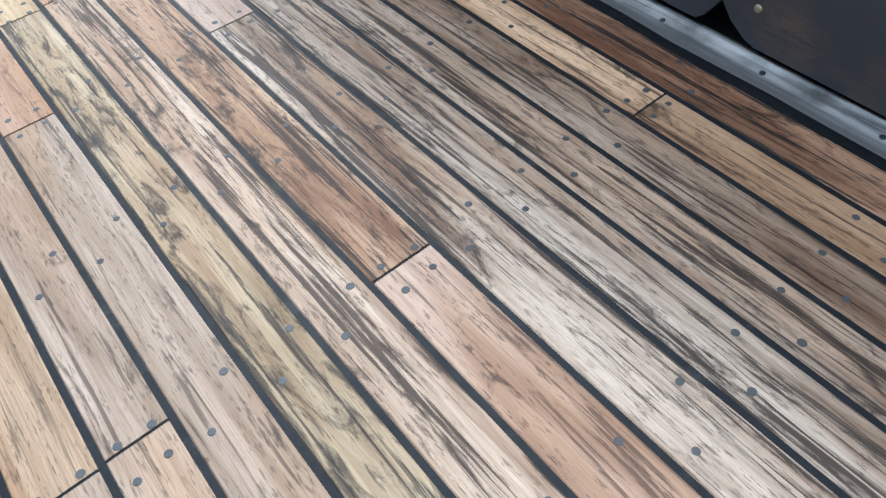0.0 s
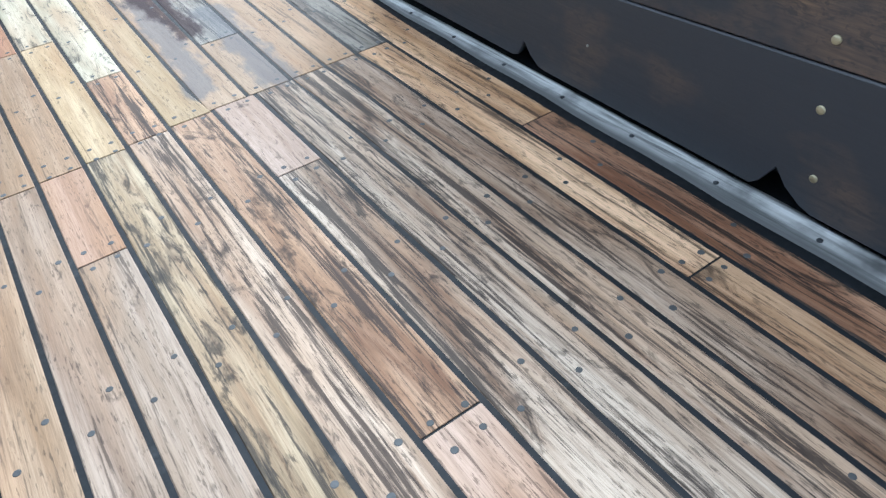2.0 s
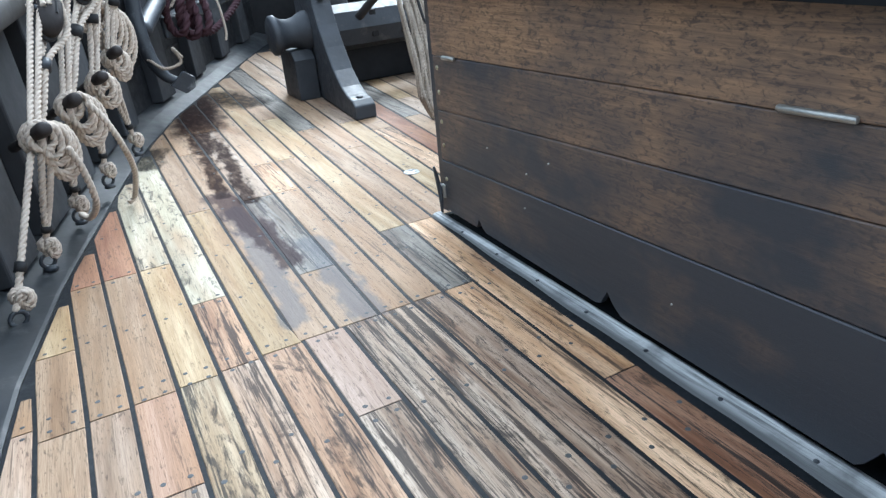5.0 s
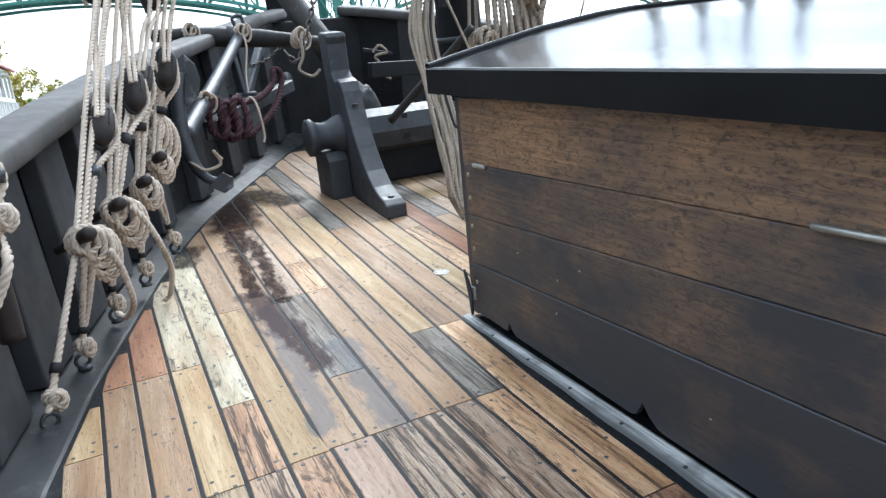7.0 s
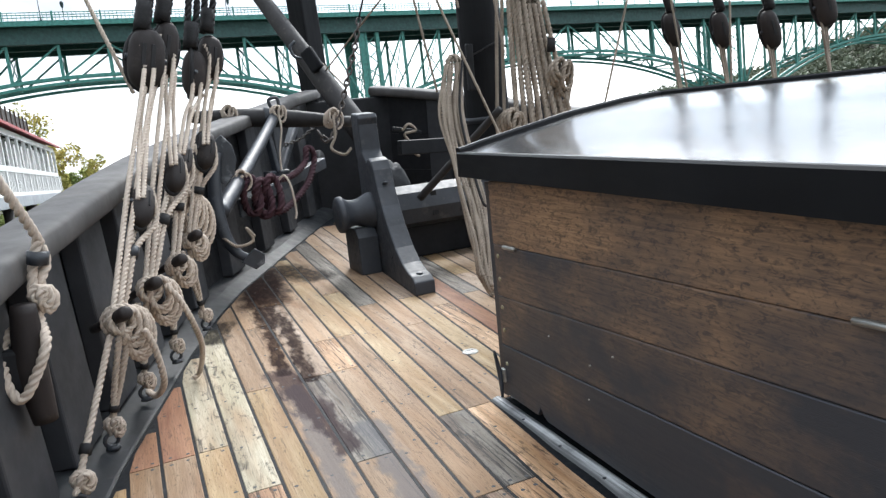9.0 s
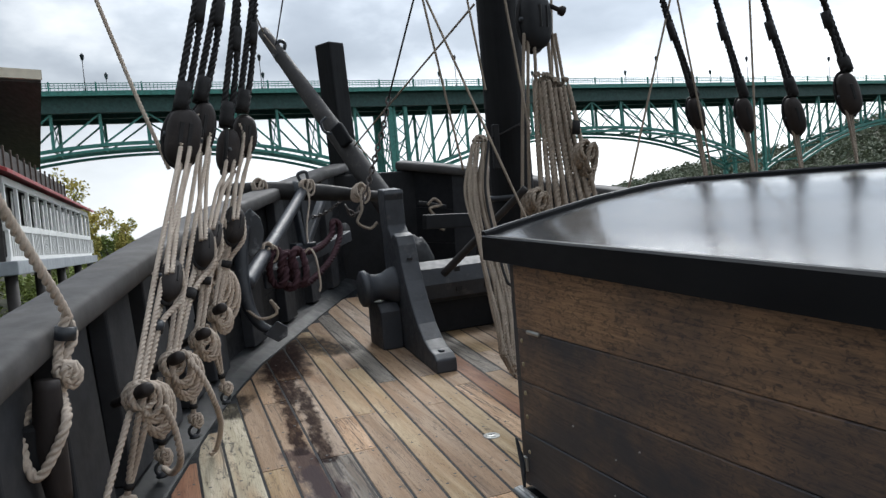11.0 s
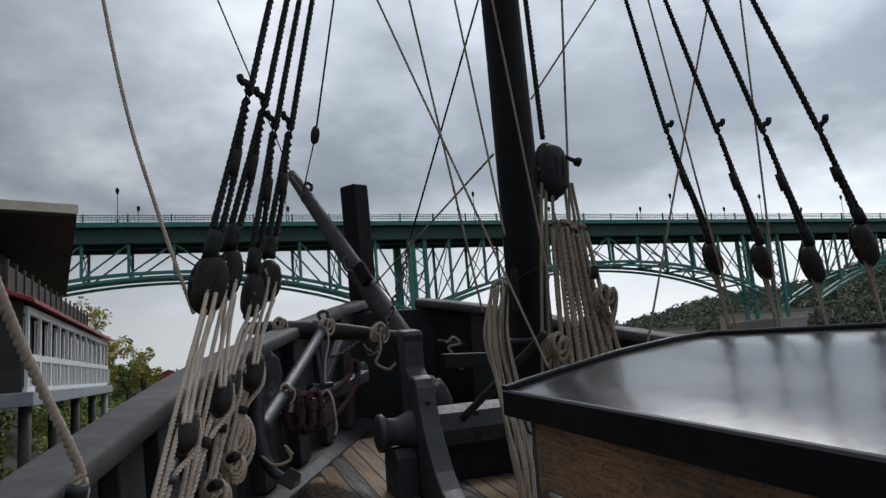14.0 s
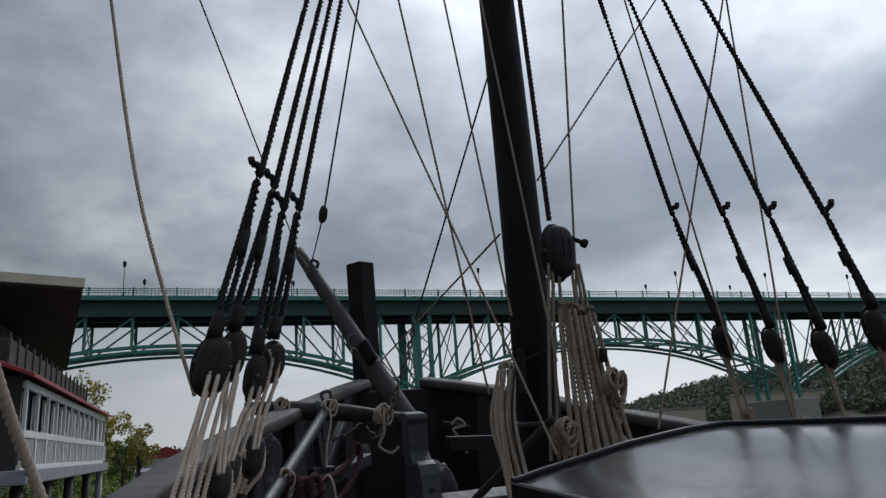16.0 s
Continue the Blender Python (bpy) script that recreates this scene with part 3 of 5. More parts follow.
FAR_EDGE = [(-2.2, 4.15), (2.0, 4.45), (5.0, 4.62), (7.0, 4.5), (8.6, 4.2), (9.6, 3.78), (10.3, 3.3), (10.9, 2.78)]


def port(y):
    return curve_at(DECK_EDGE, y)


def starboard(y):
    return curve_at(FAR_EDGE, y)


def rail_z(y):
    return 1.195 + 0.1125 * (y - 3.75)


def seam_x(u, y):
    """Where the seam that lies at u abreast of the main butt line runs at y: planks fan out forward of it."""
    if y <= 1.74:
        return u + 0.02 * max(0.0, u - 0.1) * (y - 1.74)
    d = y - 1.74
    u += float(np.interp(u, [-0.163, 0.0, 0.163, 0.32, 0.608, 0.741], [0.0, -0.02, -0.025, -0.01, -0.012, 0.0]))
    return u + (0.013 + (0.055 if u > 0 else 0.05) * u) * d


SEAMS = [-1.18, -1.035, -0.89, -0.739, -0.603, -0.455, -0.312, -0.163, 0.0, 0.163, 0.32, 0.467, 0.608, 0.741, 0.885]
SEAMS += [0.885 + 0.142 * i for i in range(1, 27)]
GAP = 0.0070
# butts and woods, strake by strake from the port side: (from y, to y, wood)
STRAKES = {
    0: [(-2.0, 1.74, "pink"), (1.74, 4, "tan")],
    1: [(-2.0, 0.66, "tan"), (0.66, 1.74, "pink"), (1.74, 4, "tan")],
    2: [(-2.0, 0.18, "pink"), (0.18, 1.66, "tan"), (1.66, 2.21, "tan"), (2.21, 5, "yellow")],
    3: [(-2.0, 0.185, "pink"), (0.185, 1.68, "pink"), (1.68, 2.785, "tan"), (2.785, 5, "red")],
    4: [(-2.0, 1.185, "pink"), (1.185, 1.69, "brick"), (1.69, 2.795, "tan"), (2.795, 5, "red")],
    5: [(-2.0, 1.70, "stained"), (1.70, 2.80, "yellow"), (2.80, 6, "white")],
    6: [(-2.0, 1.715, "blond"), (1.715, 2.29, "brown"), (2.29, 6, "white")],
    7: [(-2.0, 0.178, "rosy"), (0.178, 1.73, "brown"), (1.73, 3.43, "yellow"), (3.43, 7, "tan")],
    8: [(-2.0, 1.205, "streaky"), (1.205, 1.74, "rosy"), (1.74, 4.73, "tan"), (4.73, 8, "tan")],
    9: [(-2.0, 1.74, "streaky"), (1.74, 2.28, "tan"), (2.28, 3.43, "grey"), (3.43, 5.3, "pink"), (5.3, 8, "tan")],
    10: [(-2.0, 1.745, "streaky"), (1.745, 3.43, "tan"), (3.43, 4.07, "orange"), (4.07, 8, "tan")],
    11: [(-2.0, 1.75, "blond"), (1.75, 4.07, "tan"), (4.07, 8.5, "yellow")],
    12: [(-2.0, 0.15, "orange"), (0.15, 1.755, "orange"), (1.755, 2.49, "grey"), (2.49, 5.32, "yellow"), (5.32, 9, "tan")],
    13: [(-2.0, 0.93, "dark"), (0.93, 2.49, "orange"), (2.49, 4.73, "tan"), (4.73, 9, "grey")],
    14: [(2.49, 3.98, "tan"), (3.98, 9, "tan")],
    15: [(2.49, 4.7, "yellow"), (4.7, 9.3, "pink")],
    16: [(2.49, 4.3, "orange"), (4.3, 9.3, "tan")],
    17: [(2.49, 5.1, "red"), (5.1, 9.5, "tan")],
}
WOODS_CYCLE = ["tan", "pink", "grey", "yellow", "tan", "pink"]


def plank_data(u0, u1, y0, y1):
    """One plank, fanned with its seams, cut to the waterways, with eased top edges."""
    ys = list(np.linspace(y0 + 0.0035, y1 - 0.0035, max(3, int((y1 - y0) / 0.22) + 2)))
    rows = []
    for y in ys:
        a, b = max(seam_x(u0, y) + GAP, port(y) + 0.012), min(seam_x(u1, y) - GAP, starboard(y) - 0.012)
        if b - a > 0.008:
            rows.append((y, a, b))
    if len(rows) < 2:
        return None
    vs, fs = [], []
    for y, a, b in rows:
        e = min(0.003, (b - a) * 0.3)
        vs += [(a, y, -0.03), (a, y, -0.003), (a + e, y, 0), (b - e, y, 0), (b, y, -0.003), (b, y, -0.03)]
    for i in range(len(rows) - 1):
        k = i * 6
        fs += [(k + j + 1, k + j, k + 6 + j, k + 7 + j) for j in range(5)]
    k = len(vs) - 6
    fs += [(0, 1, 2, 3, 4, 5), (k + 5, k + 4, k + 3, k + 2, k + 1, k)]
    return vs, fs, False


deck = thing("deck", (0, 0, 0), "weathered wooden ship's deck with black caulked seams", "deck", kind="structure")
cv, cf = [], []
CY = list(np.arange(-2.2, 11.0, 0.3))
for y in CY:
    cv += [(port(y) - 0.1, y, -0.0026), (starboard(y) + 0.1, y, -0.0026)]
cf = [(2 * i, 2 * i + 1, 2 * i + 3, 2 * i + 2) for i in range(len(CY) - 1)]
part("caulking", (cv, cf, False), CAULK, deck)


def waterway(edge, side, name):
    """The painted margin along the deck's edge, from the planking up to the bulwark's foot."""
    rows = list(np.arange(-2.2, 10.8, 0.25))
    vs, fs = [], []
    for y in rows:
        x = edge(y)
        z = 0.015 + 0.012 * max(0, y - 1)
        vs += [(x, y, -0.01), (x, y, 0.006), (x - side * 0.015, y, 0.011), (x - side * 0.14, y, 0.012 + z * 0.55), (x - side * 0.36, y, z + 0.03), (x - side * 0.36, y, -0.05)]
    for i in range(len(rows) - 1):
        k = 6 * i
        fs += [(k + j, k + j + 1, k + 7 + j, k + 6 + j) if side > 0 else (k + j + 1, k + j, k + 6 + j, k + 7 + j) for j in range(5)]
    return single(name, (vs, fs, False), WATERWAY, "grey-black painted waterway along the deck edge", "waterway", kind="structure")


waterway(port, 1, "waterway_port")
waterway(starboard, -1, "waterway_starboard")


def bulwark(edge, side, drop, name, y_end):
    """Planked bulwark with timber stanchions inside and a rounded rail cap."""
    ob = thing(name, (edge(3) - side * 0.26, 3, 0), "black painted plank bulwark with timber stanchions and a worn rail", "bulwark", kind="structure")
    rows = list(np.arange(-2.2, y_end, 0.3)) + [y_end]

    def top(y):
        return rail_z(y) - drop * min(1, max(0, (10.9 - y) / 3))

    for lo, hi in ((0.0, 0.31), (0.313, 0.635), (0.638, 1.0)):
        vs, fs = [], []
        for y in rows:
            h = top(y) - 0.09
            a, b = 0.02 + lo * (h - 0.02), 0.02 + hi * (h - 0.02)
            xa, xb = edge(y) - side * (0.285 + 0.05 * lo), edge(y) - side * (0.285 + 0.05 * hi)
            vs += [(xa, y, a), (xb, y, b), (xb - side * 0.06, y, b), (xa - side * 0.06, y, a)]
        for i in range(len(rows) - 1):
            k = 4 * i
            fs += [(k + j, k + (j + 1) % 4, k + 4 + (j + 1) % 4, k + 4 + j) for j in range(4)]
        part("strake", (vs, fs, False), TAR, ob)
    vs, fs = [], []
    for y in rows:
        xo = edge(y) - side * 0.37
        vs += [(xo, y, -0.1), (xo, y, top(y) - 0.06), (xo - side * 0.05, y, top(y) - 0.06), (xo - side * 0.05, y, -0.1)]
    for i in range(len(rows) - 1):
        fs += [(4 * i + j, 4 * i + (j + 1) % 4, 4 * i + 4 + (j + 1) % 4, 4 * i + 4 + j) for j in range(4)]
    part("outer_planking", (vs, fs, False), TAR, ob)
    y = -1.9
    while y < y_end - 0.4:
        x = edge(y)
        t = Vector((edge(y + 0.1) - x, 0.1, 0)).normalized()
        foot = Vector((x - side * 0.235, y, 0.03 + 0.012 * max(0, y - 1)))
        head = Vector((x - side * 0.27, y, top(y) - 0.08))
        part("stanchion", beam(foot, head, 0.40, 0.11, 0.012, -math.atan2(t.x, t.y), 0.94), STANCH, ob)
        y += 0.62 if y < 5.0 else 1.05
    pts = [Vector((edge(y) - side * 0.275, y, top(y) - 0.055)) for y in np.arange(-2.2, y_end + 0.01, 0.15)]
    ring = [(0.145 * math.copysign(abs(math.cos(a)) ** 0.4, math.cos(a)), 0.072 * math.copysign(abs(math.sin(a)) ** 0.5, math.sin(a))) for a in (2 * math.pi * i / 18 for i in range(18))]
    part("rail_cap", sweep(pts, ring), RAIL, ob, "worn dark rounded rail cap")
    return ob


bulwark(port, 1, 0.0, "bulwark_port", 10.8)
bulwark(starboard, -1, 0.26, "bulwark_starboard", 10.8)
single("bow_apron", slab([(1.9, 10.55), (3.55, 10.55), (2.95, 11.3), (2.3, 11.3)], "z", -0.3, 1.80, 0.03), TAR, "black timber apron closing the bow", "bow timber", kind="structure")
single("stem_post", beam((2.42, 11.15, 0.9), (2.32, 11.15, 4.0), 0.36, 0.34, 0.03, 0.5), MASTW, "tall dark squared stem post rising above the bow", "post", kind="structure")

# ---- deckhouse ----
house = thing("deckhouse", (2.1, 0.4, 0), "dark oiled wooden deckhouse with a glossy black roof", "deckhouse")


def wall_x(y):
    return 0.962 + 0.014 * y


def seam_z(k, y):
    """Heights of the seams between the house's side boards."""
    a = (0.035, 0.296, 0.544, 0.80, 1.105)[k]
    b = (0.030, 0.40, 0.66, 0.875, 1.16)[k]
    return a + (b - a) * (2.5 - y) / 2.1


def side_board(k, y0, y1):
    vs, fs = [], []
    rows = list(np.linspace(y0, y1, 14))
    notches = ((2.12, 0.13, 0.085), (1.21, 0.17, 0.105), (0.21, 0.19, 0.115)) if k == 0 else ()
    if notches:
        rows = sorted(set(rows + [c + w * s for c, w, h in notches for s in (-0.62, -0.45, -0.2, 0.0, 0.05, 0.2, 0.38, 0.5)]))
    for y in rows:
        lo, hi = seam_z(k, y) + 0.0015, seam_z(k + 1, y) - 0.0015
        for c, w, h in notches:
            t = (y - c) / w
            if -0.62 < t <= 0.0:
                lo = max(lo, h * (0.30 + 0.7 * (1 + t / 0.62) ** 2))
            elif 0.0 < t < 0.5:
                lo = max(lo, h * (1 - t / 0.5) ** 1.6)
        x = wall_x(y) + (0.0, 0.002, 0.001, -0.001)[k]
        e = 0.004
        vs += [(x + 0.025, y, lo), (x + e, y, lo), (x, y, lo + e), (x, y, hi - e), (x + e, y, hi), (x + 0.025, y, hi)]
    for i in range(len(rows) - 1):
        j = 6 * i
        fs += [(j + a, j + a + 1, j + 7 + a, j + 6 + a) for a in range(5)]
    n = len(vs)
    fs += [(5, 4, 3, 2, 1, 0), tuple(range(n - 6, n))]
    return vs, fs, False


for k in range(4):
    part("side_board", side_board(k, -1.6, 2.455), BOARDS[k], house, "oiled dark board with the grain worn through")
part("corner_post", box(1.004, 2.457, 0.02, 1.05, 2.51, 1.10, 0.004), BOARDS[0], house)
# black filler inside: the dark of the void behind the notches is its colour
part("inner_wall", slab([(1.10, -1.6), (4.2, -1.0), (2.08, 2.42), (1.10, 2.44)], "z", 0.0, 1.2, 0.0), TAR, house)
for x0 in np.arange(1.06, 1.9, 0.27):
    part("front_board", box(x0, 2.46, 0.02, x0 + 0.265, 2.50, 1.13, 0.004), BOARDS[0], house)
LID_PROFILE = [(0.94, 1.243), (1.05, 1.268), (1.21, 1.298), (1.55, 1.360), (1.91, 1.403), (2.12, 1.416), (2.6, 1.424), (4.5, 1.43)]


def lid_z(x, y):
    return curve_at(LID_PROFILE, x)


def lid_right(y):
    """The roof's far edge: it runs back from the front apex."""
    return min(4.4, 2.12 + 0.60 * max(0.0, 2.57 - y))


vs, fs = [], []
LY = list(np.linspace(-1.75, 2.45, 18)) + [2.52, 2.60]
n = 26
for y in LY:
    vs += [(x + 0.02 * (y - 2.5) * (x < 1.2), y - 0.03 * (x - 0.94) * (y > 2.55), lid_z(x, y)) for x in np.linspace(0.94, lid_right(y), n)]
for j in range(len(LY) - 1):
    fs += [(j * n + i, j * n + i + 1, (j + 1) * n + i + 1, (j + 1) * n + i) for i in range(n - 1)]
part("roof", (vs, fs, True), LID, house, "glossy black painted cambered roof")


def edge_strip(line, w, h, drop):
    """A moulded edge board below a line of the roof."""
    ring = [(-w / 2, -drop), (w / 2, -drop), (w / 2, h - 0.008), (w / 2 - 0.008, h), (-w / 2 + 0.008, h), (-w / 2, h - 0.008)]
    return sweep(line, ring, smooth=False)


part("edge_board", edge_strip([Vector((0.935 + 0.02 * (y - 2.5), y, lid_z(0.94, y))) for y in np.linspace(2.61, -1.75, 20)], 0.04, 0.004, 0.115), CURB, house, "black edge board")
part("front_curb", edge_strip([Vector((x, 2.60 - 0.03 * (x - 0.94), lid_z(x, 2.6))) for x in np.linspace(0.925, 2.14, 30)], 0.05, 0.024, 0.115), CURB, house, "black raised curb")
part("far_curb", edge_strip([Vector((lid_right(y), y, lid_z(lid_right(y), y))) for y in np.linspace(2.59, -1.2, 30)], 0.05, 0.024, 0.115), CURB, house, "black raised curb")
for y, z, half in ((2.285, 0.806, 0.055), (0.50, 0.880, 0.10)):
    part("hinge", lathe((wall_x(y) - 0.008, y - half, z + half * 0.03), (wall_x(y) - 0.008, y + half, z - half * 0.03), [(0, 0.006), (0.004, 0.010), (2 * half - 0.004, 0.010), (2 * half, 0.006)], 12), STEEL, house, "steel hinge pin")
for y, z, r in [(2.418, z, 0.011) for z in (0.748, 0.635, 0.495, 0.379, 0.206)] + [(0.19, 0.585, 0.0115), (0.16, 0.475, 0.0115), (0.145, 0.31, 0.0115), (0.11, 0.135, 0.011)]:
    part("bolt_head", lathe((wall_x(y) + 0.004, y, z), (wall_x(y) - 0.004, y, z), [(0, r), (0.006, r), (0.008, r * 0.75)], 12), BRASS, house, "dull brass bolt head")
for y, z in ((1.7, 0.42), (1.72, 0.27), (2.0, 0.46), (0.9, 0.2), (1.55, 0.5)):
    part("nail", lathe((wall_x(y) + 0.003, y, z), (wall_x(y) - 0.003, y, z), [(0, 0.004), (0.006, 0.004)], 8), STEEL, house)
cl = thing("horn_cleat", (0.985, 2.47, 0.16), "small grey metal horn cleat on the deckhouse corner", "cleat")
part("base", box(0.985, 2.44, 0.10, 1.004, 2.475, 0.17, 0.004), STEEL, cl)
part("horn", tube([(0.965, 2.49, 0.26), (0.972, 2.475, 0.19), (0.975, 2.462, 0.13), (0.966, 2.44, 0.03)], 0.011, 10, 0.02, lambda t: 0.6 + 0.6 * math.sin(math.pi * t)), IRON, cl)

# grey strip along the foot of the house, with its fixings
vs, fs = [], []
rows = list(np.linspace(-1.8, 2.50, 30))
for i, y in enumerate(rows):
    wob = 0.004 * math.sin(i * 1.7)
    e = 0.880 + 0.020 * max(0, y)
    vs += [(e + wob, y, 0.0015), (e + 0.008 + wob, y, 0.007), (max(0.945, e + 0.02), y, 0.013), (0.968, y, 0.015), (0.985, y, 0.012), (0.985, y, -0.01)]
for i in range(len(rows) - 1):
    fs += [(6 * i + j, 6 * i + j + 1, 6 * i + 7 + j, 6 * i + 6 + j) for j in range(5)]
strip = thing("foot_strip", (0.93, 1, 0), "scuffed grey flashing strip along the deckhouse foot", "flashing")
part("strip", (vs, fs, True), FLASH, strip)
for y in np.arange(-0.9, 2.5, 0.31):
    part("fixing", lathe((0.925 + 0.008 * y, y, 0.010), (0.925 + 0.008 * y, y, 0.0155), [(0, 0.008), (0.003, 0.008), (0.0045, 0.005)], 10), IRON, strip)

# ---- windlass ----
wind = thing("windlass", (1.7, 6.1, 0), "grey-black painted wooden anchor windlass on heavy bitts", "windlass")
KNEE = [(4.67, 0.0), (4.67, 0.11), (4.74, 0.145), (4.86, 0.16), (5.02, 0.21), (5.20, 0.32), (5.38, 0.49), (5.52, 0.66), (5.62, 0.82), (5.68, 0.98), (5.74, 1.06), (5.86, 1.085), (5.97, 1.03), (6.03, 0.93), (6.06, 0.0)]


def slewed(data, at, slope, shift=0.0):
    """The same solid, its length swung a little off the keel line."""
    return [(v[0] + shift + slope * (v[1] - at), v[1], v[2]) for v in data[0]], data[1], data[2]


part("knee", slewed(slab(KNEE, "x", 1.475, 1.655, 0.014), 5.75, 0.085), GREYW, wind)
BITT = [(6.0, 0.0), (6.0, 0.95), (6.04, 1.06), (6.16, 1.14), (6.18, 1.40), (6.15, 1.46), (6.18, 1.50), (6.47, 1.52), (6.50, 1.48), (6.47, 1.15), (6.42, 1.05), (6.42, 0.0)]
part("bitt", slewed(slab(BITT, "x", 1.47, 1.67, 0.016), 6.2, 0.085, 0.06), GREYW, wind)
part("bitt", slab(BITT, "x", 3.75, 3.95, 0.016), GREYW, wind)
part("knee", slab(KNEE, "x", 3.76, 3.94, 0.014), GREYW, wind)
part("drum", lathe((1.14, 5.92, 0.585), (1.50, 5.92, 0.585), [(0, 0.155), (0.012, 0.172), (0.05, 0.176), (0.065, 0.160), (0.10, 0.135), (0.16, 0.125), (0.22, 0.135), (0.28, 0.165), (0.32, 0.18), (0.36, 0.18)], 28), GREYW, wind, "waisted warping drum")
part("drum_cheek", slab([(5.76, 0.0), (5.76, 0.36), (5.84, 0.44), (6.2, 0.44), (6.2, 0.0)], "x", 1.27, 1.47, 0.012), GREYW, wind)
part("barrel", lathe((1.65, 5.96, 0.56), (3.76, 5.96, 0.56), [(0, 0.195), (0.01, 0.21), (2.10, 0.21), (2.11, 0.195)], 8)[:2] + (False,), GREYW, wind, "eight-sided barrel")
# added block: shadow and black gear below the barrel, drawn as one black solid
part("sill", box(1.67, 6.12, 0.0, 3.75, 6.40, 0.34, 0.02), TAR, wind, "black block added for the dark under the barrel")
for x in (2.06, 2.36, 2.66, 2.96):
    for z, y in ((0.67, 5.795), (0.50, 5.775)):
        part("socket", box(x, y - 0.005, z - 0.035, x + 0.06, y + 0.01, z + 0.035, 0.002), TARRED, wind)
for x, y, z in ((1.484, 4.80, 0.152), (1.554, 5.62, 0.86)):
    part("bolt", lathe((x, y, z - 0.006), (x, y, z + 0.012), [(0, 0.028), (0.012, 0.028), (0.018, 0.02)], 12), IRON, wind)
part("bolt", lathe((1.446, 5.33, 0.22), (1.436, 5.33, 0.22), [(0, 0.018), (0.01, 0.014)], 10), IRON, wind)
single("handspike", sweep(spline([(1.92, 5.72, 0.66), (2.16, 5.29, 1.04), (2.40, 4.86, 1.42)], 0.05), circle(0.036, 12), 0, lambda t: 1.05 - 0.15 * t), SPARW, "dark wooden handspike stuck in the windlass barrel", "handspike")
single("canvas_bundle", (lambda bm: bm_data(bm, True))((lambda b: (bmesh.ops.create_icosphere(b, subdivisions=4, radius=1), [setattr(v, "co", Vector((2.05 + v.co.x * 0.26, 7.0 + v.co.y * 0.2, 0.62 + v.co.z * 0.34 * (1 + 0.25 * noise.noise(v.co * 2.3)) + 0.05 * noise.noise(v.co * 5)))) for v in b.verts], b)[2])(bmesh.new())), CANVAS, "black canvas bundle lashed behind the windlass", "bundle")
# added heap: its black covers deck that lies in shadow among dark gear
heap = bmesh.new()
bmesh.ops.create_icosphere(heap, subdivisions=4, radius=1)
for v in heap.verts:
    d = v.co.copy()
    v.co = Vector((2.75 + d.x * 0.75, 6.75 + d.y * 0.38, max(0.004, 0.10 + d.z * 0.30 * (1 + 0.5 * noise.noise(d * 2.1)) + 0.06 * noise.noise(d * 6.0))))
single("tarpaulin", bm_data(heap, True), CANVAS, "black tarpaulin heap added for the shadow and dark gear behind the windlass", "tarpaulin")
single("bow_beam", beam((2.81, 8.6, 1.02), (4.0, 8.6, 0.96), 0.16, 0.2, 0.015), TAR, "black timber beam across the bow", "beam")

# ---- mast ----
mast = thing("mast", (2.87, 6.0, 0), "thick dark wooden foremast with a lashed cleat", "mast")
part("pole", sweep(spline([(2.88, 6.0, 0.0), (2.84, 6.0, 3.5), (2.76, 6.02, 7.0), (2.60, 6.08, 14.0)], 0.4), circle(0.225, 28), 0, lambda t: 1.02 - 0.32 * t), MASTW, mast)
part("band", sweep(spline([(2.868, 6.0, 1.30), (2.866, 6.0, 1.36)], 0.06), circle(0.236, 28)), IRON, mast)
part("mast_cleat", beam((2.60, 5.78, 1.62), (2.61, 5.78, 2.06), 0.06, 0.07, 0.012), TAR, mast)
part("strap", tube([(2.42, 5.8, 1.92), (2.62, 5.76, 1.95), (2.9, 5.73, 2.06), (3.06, 5.85, 2.02)], 0.008, 8), TARRED, mast)

# ---- bowsprit, chain, anchor ----
single("bowsprit", sweep(spline([(2.42, 8.9, 1.25), (1.85, 10.3, 2.85), (1.33, 11.55, 4.28)], 0.2), circle(0.15, 20), 0, lambda t: 1.15 - 0.5 * t), SPARW, "weathered dark round spar raking up over the bow", "spar")
tip = thing("spar_collar", (1.36, 11.45, 4.15), "iron collar and eye near the spar's tip", "fitting")
part("collar", lathe((1.52, 11.1, 3.76), (1.47, 11.22, 3.89), [(0, 0.115), (0.13, 0.11)], 16), IRON, tip)
part("eye", tube([(1.45, 11.2, 3.98), (1.52, 11.2, 4.06), (1.60, 11.2, 4.02), (1.58, 11.2, 3.92)], 0.03, 10, 0.03), IRON, tip)
sheave = thing("bowsprit_cheek", (2.0, 9.9, 2.4), "dark wooden cheek block bolted to the spar", "fitting")
part("cheek", beam((1.94, 9.62, 2.50), (2.06, 9.5, 2.2), 0.10, 0.2, 0.03), MASTW, sheave)
part("ring", tube([(1.80, 9.6, 2.62), (1.72, 9.6, 2.54), (1.76, 9.6, 2.42), (1.86, 9.6, 2.38)], 0.022, 8, 0.02), IRON, sheave)


